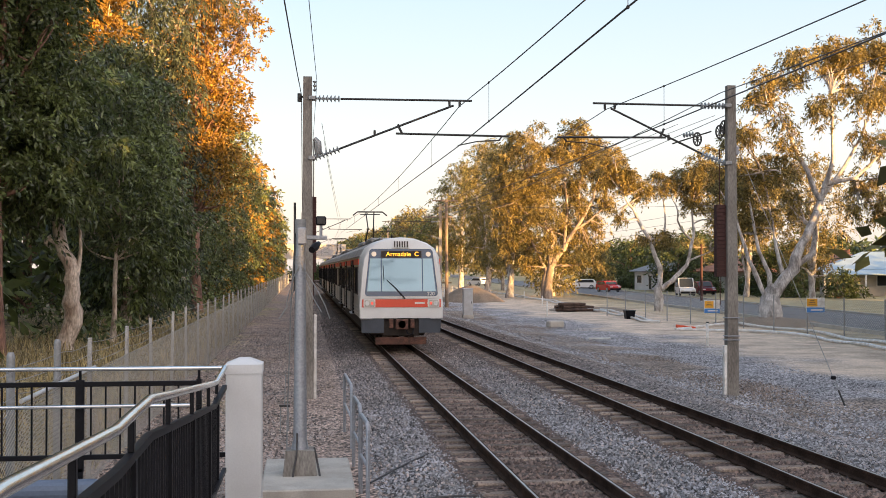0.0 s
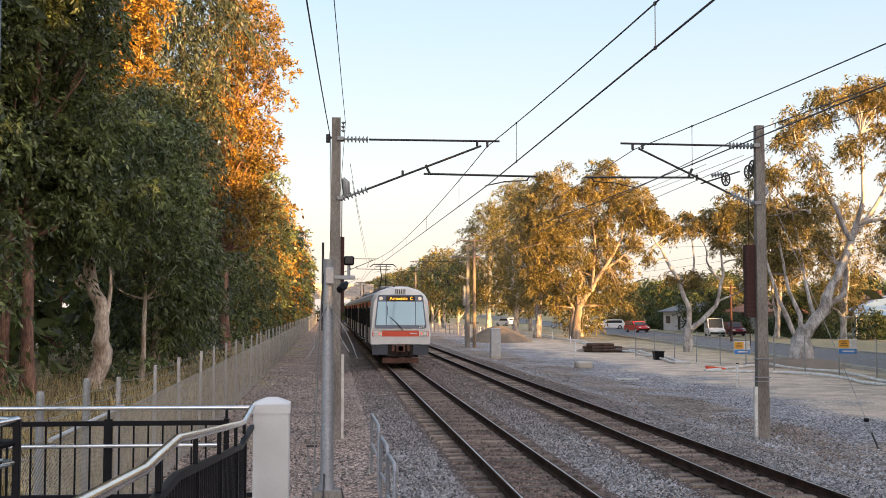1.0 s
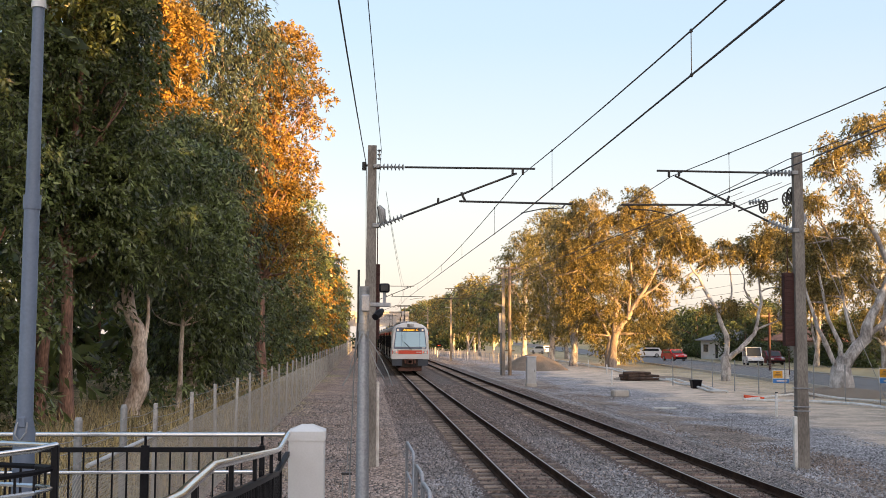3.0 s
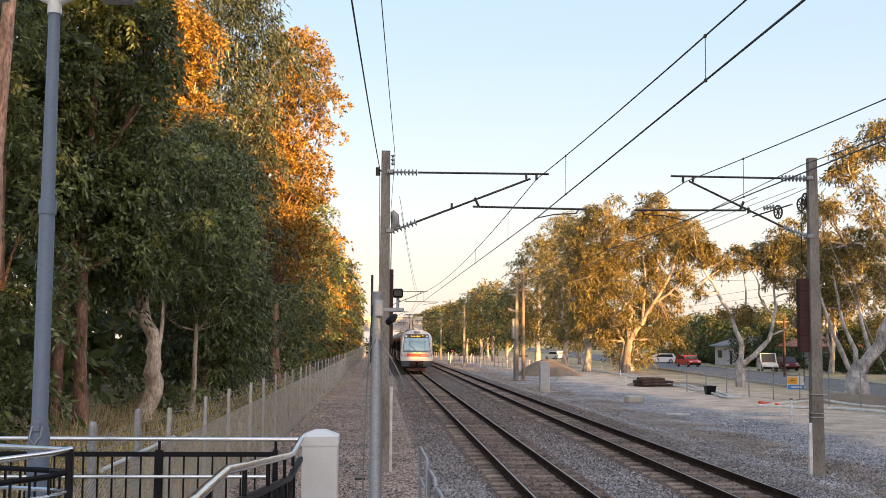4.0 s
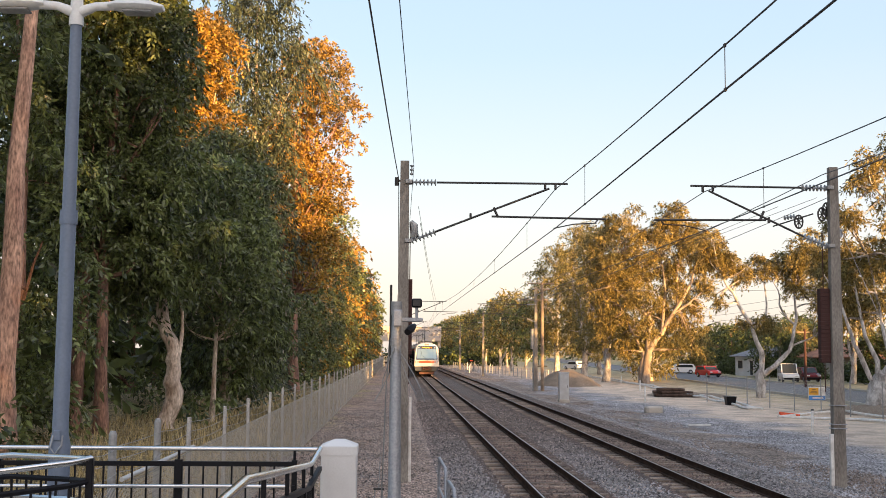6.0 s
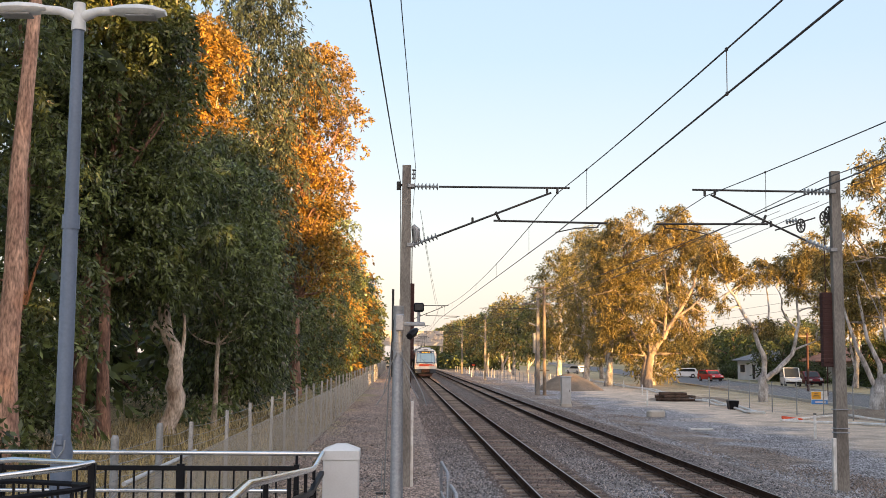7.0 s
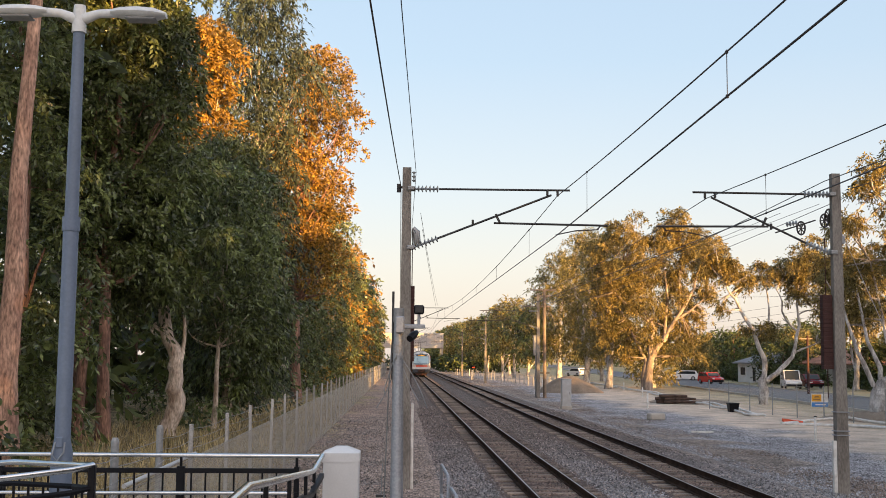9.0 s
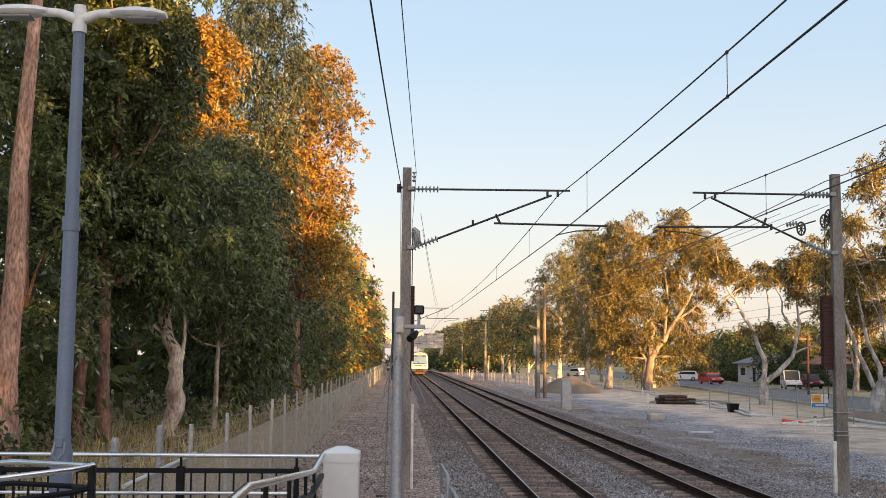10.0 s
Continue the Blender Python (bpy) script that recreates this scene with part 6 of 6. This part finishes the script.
def car(x, y, rz, paint, label, tall=0.0, length=4.4):
    t = thing("car", label, "car", (x, y, profile(x) + 0.08), "parked cars", rz=rz)
    L, H = length / 2, 1.42 + tall
    side = [(-L, 0.35), (-L, 0.85), (-L + 0.12, 0.95), (-L + 0.25 + 0.15 * (tall < 0.2), H - 0.1), (-L + 0.5, H), (L * 0.22, H), (L * 0.52, 0.95), (L - 0.15, 0.82), (L, 0.62), (L, 0.32), (L - 0.5, 0.25), (-L + 0.4, 0.25)]
    g = Geo().prism([(a, b) for a, b in side], 1, -0.85, 0.85)
    body = part("body", g, paint, t)
    for s in (-1, 1):
        glass = [(-L + 0.5, 0.98), (-L + 0.6, H - 0.12), (L * 0.18, H - 0.12), (L * 0.42, 0.98)]
        part("side_window", Geo().prism(glass, 1, s * 0.852 - 0.012, s * 0.852 + 0.012), "glass_dark", t)
        for wx in (-L * 0.62, L * 0.62):
            w = part("wheel", Geo().tube([(wx, s * 0.66, 0.32), (wx, s * 0.87, 0.32)], 0.32, 14), "black_steel", t)
            part("hubcap", Geo().tube([(wx, s * 0.872, 0.32), (wx, s * 0.885, 0.32)], 0.2, 10), "galv", w)
        part("headlight", Geo().box((L - 0.03, s * 0.6, 0.68), (0.1, 0.34, 0.14), 0.02), "lamp_white", t)
        part("tail_light", Geo().box((-L + 0.02, s * 0.68, 0.8), (0.1, 0.24, 0.24), 0.02), "lamp_red", t)
    part("windscreen", Geo().add([(L * 0.25, -0.72, H - 0.06), (L * 0.25, 0.72, H - 0.06), (L * 0.5, 0.76, 0.99), (L * 0.5, -0.76, 0.99), (L * 0.25 + 0.03, -0.72, H - 0.04), (L * 0.25 + 0.03, 0.72, H - 0.04), (L * 0.5 + 0.03, 0.76, 1.01), (L * 0.5 + 0.03, -0.76, 1.01)],
                                 [(0, 1, 2, 3), (7, 6, 5, 4), (0, 4, 5, 1), (1, 5, 6, 2), (2, 6, 7, 3), (3, 7, 4, 0)]), "glass_dark", t)
    part("rear_window", Geo().box((-L + 0.2, 0, 1.18), (0.06, 1.3, 0.34), 0.01, Matrix.Rotation(-0.2, 3, "Y")), "glass_dark", t)
    part("bumper", Geo().box((L - 0.02, 0, 0.42), (0.16, 1.66, 0.2), 0.03), "black_steel", t)
    return t


car(43.2, 172, 175, "car_white", "white estate car parked beside the road", 0.08, 4.6)
car(41.0, 148.5, -78, "car_red", "red hatchback parked beside the road", 0.05, 4.1)
car(43.2, 124, -101, "car_white", "white van with roof box parked on the verge", 0.6, 4.6)
car(45.8, 125.5, -90, "car_maroon", "dark red estate car parked on the verge", 0.15, 4.5)
car(33.5, 215, 120, "car_white", "pale car far along the road", 0.1, 4.4)
t = thing("street_pole", "reddish timber power pole beside the road", "pole", (38.6, 106, -0.4))
part("pole", Geo().tube([(0, 0, -0.2), (0, 0, 5.6)], [0.14, 0.11], 8), "rust", t)
part("crossarm", Geo().box((0, 0, 5.3), (1.6, 0.1, 0.12), 0.01), "timber", t)


# ---- train ----
def lettering(text, size, material, parent, at, name="lettering", label=""):
    cu = bpy.data.curves.new(name, "FONT")
    cu.body, cu.size, cu.extrude, cu.align_x, cu.align_y = text, size, 0.004, "CENTER", "CENTER"
    ob = bpy.data.objects.new(name, cu)
    scene.collection.objects.link(ob)
    bpy.context.view_layer.update()
    me = bpy.data.meshes.new_from_object(ob.evaluated_get(bpy.context.evaluated_depsgraph_get()))
    bpy.data.objects.remove(ob)
    me.materials.clear()
    me.materials.append(M[material])
    o = part(name, me, None, parent, label)
    o.matrix_basis = at
    return o


SECTION = [(-1.40, 1.06), (-1.42, 1.5), (-1.42, 2.75), (-1.38, 3.15), (-1.22, 3.45), (-0.95, 3.64), (-0.5, 3.78), (0, 3.82), (0.5, 3.78), (0.95, 3.64), (1.22, 3.45), (1.38, 3.15), (1.42, 2.75), (1.42, 1.5), (1.40, 1.06)]


def rake(z):
    """How far the front leans back at height z."""
    return 0.0 if z < 1.85 else (z - 1.85) * 0.16


def front_loft():
    """Moulded cab front: sections that shrink and round off towards the nose."""
    g = Geo()
    n = len(SECTION)
    for d, k, kz in ((0.0, 0.995, 0.975), (0.05, 1.01, 0.99), (0.16, 1.015, 1.0), (0.9, 1.0, 1.0)):
        for x, z in SECTION:
            zz = 1.06 + (z - 1.06) * kz
            taper = 1 - max(0, zz - 1.5) * 0.062 * (1 - d / 0.9)
            g.v.append((x * k * taper, d + rake(zz) * (1 - d / 0.9), zz))
    for i in range(3):
        for j in range(n - 1):
            g.f.append((i * n + j, i * n + j + 1, i * n + n + j + 1, i * n + n + j))
            g.mi.append(0)
        g.f.append((i * n + n - 1, i * n, i * n + n, i * n + 2 * n - 1))
        g.mi.append(0)
    # face: rows between left and right halves
    for j in range(n // 2):
        a, b, c, d = j, j + 1, n - 2 - j, n - 1 - j
        g.f.append((a, b, c, d) if b != c else (a, b, d))
        g.mi.append(0)
    return g


def slab(pts, depth, lift=0.0):
    """Panel lying on the raked front; pts are (x, z) corners."""
    g = Geo()
    n = len(pts)
    for off in (-depth - lift, -lift + 0.01):
        g.v += [(x, rake(z) + off, z) for x, z in pts]
    g.f += [tuple(range(n)), tuple(range(2 * n - 1, n - 1, -1))] + [(i, (i + 1) % n, n + (i + 1) % n, n + i) for i in range(n)]
    g.mi += [0] * (n + 2)
    return g


def rounded(x0, x1, z0, z1, r, tx=0.0):
    pts = []
    for cx, cz, a0 in ((x1 - r, z0 + r, -90), (x1 - r - tx, z1 - r, 0), (x0 + r + tx, z1 - r, 90), (x0 + r, z0 + r, 180)):
        for k in range(4):
            a = radians(a0 + k * 30)
            pts.append((cx + r * math.cos(a), cz + r * math.sin(a)))
    return pts


CARS, CAR_LENGTH, TRAIN_X, TRAIN_Y, TRAIN_SPEED = 4, 24.0, 3.34, 38.2, 15.6


def build_train():
    t = thing("commuter_train", "silver commuter train with orange-red front band driving away", "train", (TRAIN_X, TRAIN_Y, 0))
    length = CAR_LENGTH
    cab = part("cab_front", front_loft(), "train_white", t, "pale grey moulded cab front", smooth=True)
    part("window_mask", slab(rounded(-1.24, 1.24, 1.80, 3.42, 0.12, 0.15), 0.012, 0.0), "mask_blue", cab, "dark blue windscreen surround")
    for pts in ([(-1.17, 1.97), (-0.70, 1.97), (-0.70, 3.09), (-1.06, 3.09)], rounded(-0.665, 0.705, 1.97, 3.09, 0.03), [(0.74, 1.97), (1.17, 1.97), (1.06, 3.09), (0.74, 3.09)]):
        part("windscreen", slab(pts, 0.010, 0.012), "screen_glass", cab, "windscreen, its pale sky reflection partly put into the colour")
    part("display_panel", slab([(-0.68, 3.12), (0.70, 3.12), (0.70, 3.35), (-0.68, 3.35)], 0.008, 0.012), "train_under", cab)
    for word, x in (("Armadale", -0.09), ("C", 0.53)):
        lettering(word, 0.22, "sign_amber", cab, pose(x, rake(3.235) - 0.03, 3.235, 81, 0, 0), "destination_word", "amber lit destination letters")
    lettering("220", 0.17, "train_white", cab, pose(1.0, rake(1.93) - 0.03, 1.885, 81, 0, 0), "fleet_number", "white numerals")
    for x in (-0.93, 0.93):
        part("marker_light", Geo().tube([(x, rake(3.24) - 0.035, 3.24), (x, rake(3.24) + 0.05, 3.24)], 0.085, 14), "lamp_clear", cab, smooth=True)
    part("band", slab([(-1.34, 1.43), (1.34, 1.43), (1.34, 1.70), (-1.34, 1.70)], 0.012, 0.002), "train_band", cab, "orange-red band")
    for x in (-1.09, 1.09):
        box = part("lamp_unit", slab(rounded(x - 0.20, x + 0.20, 1.43, 1.71, 0.03), 0.02, 0.012), "train_white", cab)
        part("lamp_bezel", slab(rounded(x - 0.17, x + 0.17, 1.46, 1.68, 0.03), 0.010, 0.032), "lamp_clear", box)
        i = x + (0.09 if x < 0 else -0.09)
        o = x - (0.08 if x < 0 else -0.08)
        part("tail_lamp", slab(rounded(i - 0.04, i + 0.04, 1.52, 1.62, 0.03), 0.010, 0.042), "tail_red", box, "red tail lamp")
        part("head_lamp", slab(rounded(o - 0.06, o + 0.06, 1.49, 1.65, 0.05), 0.010, 0.042), "lamp_white", box, "clear head lamp")
    for i, w in enumerate((0.34, 0.09)):
        part("logo_bar", slab([(0.45 + i * 0.42, 1.545), (0.45 + w + i * 0.42, 1.545), (0.45 + w + i * 0.42, 1.60), (0.45 + i * 0.42, 1.60)], 0.006, 0.014), "train_white", cab)
    part("sill", slab([(-1.3, 1.73), (1.3, 1.73), (1.3, 1.80), (-1.3, 1.80)], 0.02, 0.0), "train_white", cab)
    w = part("wiper", Geo().tube([(0.12, -0.05, 1.72), (-0.22, -0.03, 2.1), (-0.5, 0.02, 2.35)], [0.022, 0.02, 0.012], 6), "black_steel", cab)
    part("blade", Geo().tube([(-0.58, 0.03, 1.95), (-0.62, 0.1, 2.85)], 0.012, 5), "black_steel", w)
    part("grille", slab([(-0.28, 3.45), (0.28, 3.45), (0.26, 3.70), (-0.26, 3.70)], 0.010, 0.02), "train_white", cab)
    for i in range(6):
        x = -0.215 + i * 0.086
        part("grille_slot", slab([(x - 0.022, 3.47), (x + 0.022, 3.47), (x + 0.022, 3.68), (x - 0.022, 3.68)], 0.008, 0.031), "train_under", cab)
    part("aerial", Geo().tube([(-0.3, 0.5, 3.78), (-0.3, 0.52, 3.92)], [0.05, 0.01], 6), "black_steel", cab)
    # lower front
    for s in (-1, 1):
        part("valance", Geo().prism([(s * 0.60, 0.56), (s * 1.33, 0.56), (s * 1.36, 1.05), (s * 0.60, 1.05)], 1, 0.03, 0.55), "train_dark", t, "dark blue-grey corner valance")
        part("step", Geo().box((s * 1.2, 0.02, 1.045), (0.42, 0.16, 0.04), 0.01), "galv_dull", t)
        part("buffer_plate", Geo().box((s * 0.36, -0.02, 0.88), (0.14, 0.2, 0.3), 0.02), "rust_light", t)
    part("coupler", Geo().tube([(0, 0.5, 0.86), (0, 0.02, 0.86), (0, -0.2, 0.86), (0, -0.22, 0.86)], [0.1, 0.1, 0.17, 0.13], 12), "dark_iron", t, smooth=True)
    part("coupler_head", Geo().box((0, -0.12, 0.86), (0.42, 0.2, 0.34), 0.03), "rust_light", t)
    part("hose", Geo().tube([(0.1, -0.15, 0.75), (0.2, -0.2, 0.55), (0.36, -0.1, 0.5), (0.42, 0.0, 0.7)], 0.025, 6), "black_steel", t)
    part("headstock", Geo().box((0, 0.3, 0.75), (1.3, 0.3, 0.6), 0.03), "train_under", t)
    part("obstacle_deflector", Geo().box((0, 0.25, 0.28), (1.75, 0.1, 0.26), 0.02), "rust_light", t, "brown rusted deflector bar")
    pane = Geo().box((0, 0, 0), (0.02, 1.25, 0.82), 0.006).mesh("window_pane", ["coach_glass"])
    leaf = Geo().box((0, 0, 0), (0.03, 0.68, 1.95), 0.008).mesh("door_leaf", ["train_silver"])
    glass = Geo().box((0, 0, 0), (0.02, 0.44, 0.95), 0.006).mesh("door_glass", ["coach_glass"])
    wheel = Geo().tube([(-0.62, 0, 0), (-0.52, 0, 0)], 0.42, 16).tube([(0.52, 0, 0), (0.62, 0, 0)], 0.42, 16).tube([(-0.55, 0, 0), (0.55, 0, 0)], 0.08, 8).mesh("wheelset", ["train_under"])
    # proud black strips stand in for the shade in recessed door and window edges
    edge_shade = Geo().box((0, 0, 0), (0.07, 0.05, 2.0), 0.006).mesh("door_seal", ["black_steel"])
    rim = Geo().box((0, 0, 0), (0.05, 0.05, 0.9), 0.006).mesh("window_rim", ["black_steel"])
    half = length / 2
    coaches = []
    for c in range(CARS):
        y0, y1 = (0.88 if c == 0 else 0.25) - half, half - 0.25
        mid = (y0 + y1) / 2
        g = Geo()
        n = len(SECTION)
        for y in (y0, y1):
            g.v += [(x, y, z) for x, z in SECTION]
        g.f += [(j, j + 1, n + j + 1, n + j) for j in range(n - 1)] + [(n - 1, 0, n, 2 * n - 1), tuple(range(n)), tuple(range(2 * n - 1, n - 1, -1))]
        g.mi += [1 if 3 <= j <= 10 else 0 for j in range(n - 1)] + [0, 0, 0]
        body = part("car_body", g, ["train_silver", "train_roof"], t, "stainless steel coach body", at=pose(0, c * length + half, 0))
        coaches.append(body)
        for s in (-1, 1):
            for h in (1.18, 1.30, 1.42):
                part("side_rib", Geo().box((s * 1.425, mid, h), (0.02, y1 - y0 - 0.2, 0.03)), "train_silver", body)
            part("side_stripe", Geo().box((s * 1.418, mid, 2.98), (0.03, y1 - y0 - 0.1, 0.2)), "train_band", body, "orange-red stripe")
            part("window_band", Geo().box((s * 1.412, mid, 2.32), (0.03, y1 - y0 - 0.3, 0.98)), "train_under", body, "dark band behind the windows")
            for k, yy in enumerate((2.0, 3.4, 7.0, 8.45, 9.9, 13.6, 15.05, 16.5, 20.2, 21.6)):
                if c == 0 and k == 0:
                    yy = 2.6
                part("window_pane", pane, None, body, at=(s * 1.425, yy - half, 2.32))
                part("window_rim", rim, None, body, at=(s * 1.44, yy - half - 0.66, 2.32))
            for yy in (5.2, 11.75, 18.35):
                for d in (-0.36, 0.36):
                    part("door_leaf", leaf, None, body, at=(s * 1.428, yy - half + d, 2.06))
                    part("door_glass", glass, None, body, at=(s * 1.44, yy - half + d, 2.41))
                for d in (-0.74, 0.74):
                    part("door_seal", edge_shade, None, body, at=(s * 1.44, yy - half + d, 2.06))
                part("door_step", Geo().box((s * 1.46, yy - half, 1.06), (0.14, 1.5, 0.05), 0.01), "galv", body)
            part("gutter", Geo().box((s * 1.385, mid, 3.17), (0.05, y1 - y0 - 0.1, 0.04), 0.008), "train_roof", body)
        part("underframe", Geo().box((0, mid, 0.78), (2.3, y1 - y0 - 5.5, 0.6), 0.05), "train_under", body)
        for yy in (3.4, 20.4):
            part("bogie_frame", Geo().box((0, yy - half, 0.55), (2.0, 3.2, 0.35), 0.05), "train_under", body)
            for d in (-1.1, 1.1):
                part("wheelset", wheel, None, body, at=(0, yy - half + d, 0.42))
        for yy in (7, 13):
            part("roof_unit", Geo().box((0, yy - half, 3.84), (1.5, 3.6, 0.2), 0.06), "train_roof", body)
        part("roof_cable", Geo().tube([(-0.6, y0 + 0.4, 3.8), (-0.6, y1 - 0.4, 3.8)], 0.05, 6), "train_roof", body)
        if c < CARS - 1:
            part("gangway", Geo().box((0, half, 2.1), (1.5, 0.8, 2.3), 0.05), "train_under", body)
        if c % 2 == 0:
            yy = 6.0
            g = Geo().box((0, yy, 3.98), (1.1, 1.8, 0.1), 0.02)
            for s in (-1, 1):
                g.tube([(s * 0.22, yy + 0.7, 4.02), (s * 0.13, yy - 0.5, 4.75)], 0.04, 6)
                g.tube([(s * 0.13, yy - 0.5, 4.75), (s * 0.2, yy + 0.25, 5.55)], 0.03, 6)
                g.tube([(s * 0.45, yy - 0.7, 3.8), (s * 0.45, yy - 0.7, 3.96)], 0.06, 8)
            g.tube([(-0.85, yy + 0.25, 5.42), (-0.62, yy + 0.25, 5.6), (0.62, yy + 0.25, 5.6), (0.85, yy + 0.25, 5.42)], 0.035, 6)
            g.tube([(-0.5, yy + 0.25, 5.48), (0.5, yy + 0.25, 5.48)], 0.025, 6)
            part("pantograph", g, "dark_iron", body, "black raised pantograph", smooth=True)
    lettering("== == =", 0.17, "sign_red", coaches[0], pose(-1.45, 1.2, 2.98, 90, 0, -90), "side_display", "red lit side display bars")
    return t, coaches


train, coaches = build_train()


def motions():
    times = (0, 2, 4, 6, 7, 8, 9, 10)
    walk(train, [(t, pose(TRAIN_X, TRAIN_Y + TRAIN_SPEED * t, 0)) for t in times])
    # each coach follows the curve of the line, in the train's own space
    for c, coach in enumerate(coaches[1:], 1):
        rows = []
        for t in times:
            front = TRAIN_Y + TRAIN_SPEED * t
            px, py, a = along(TRAIN_X, front + (c + 0.5) * CAR_LENGTH)
            rows.append((t, pose(px - TRAIN_X, py - front, 0, 0, 0, math.degrees(a))))
        walk(coach, rows)


motions()
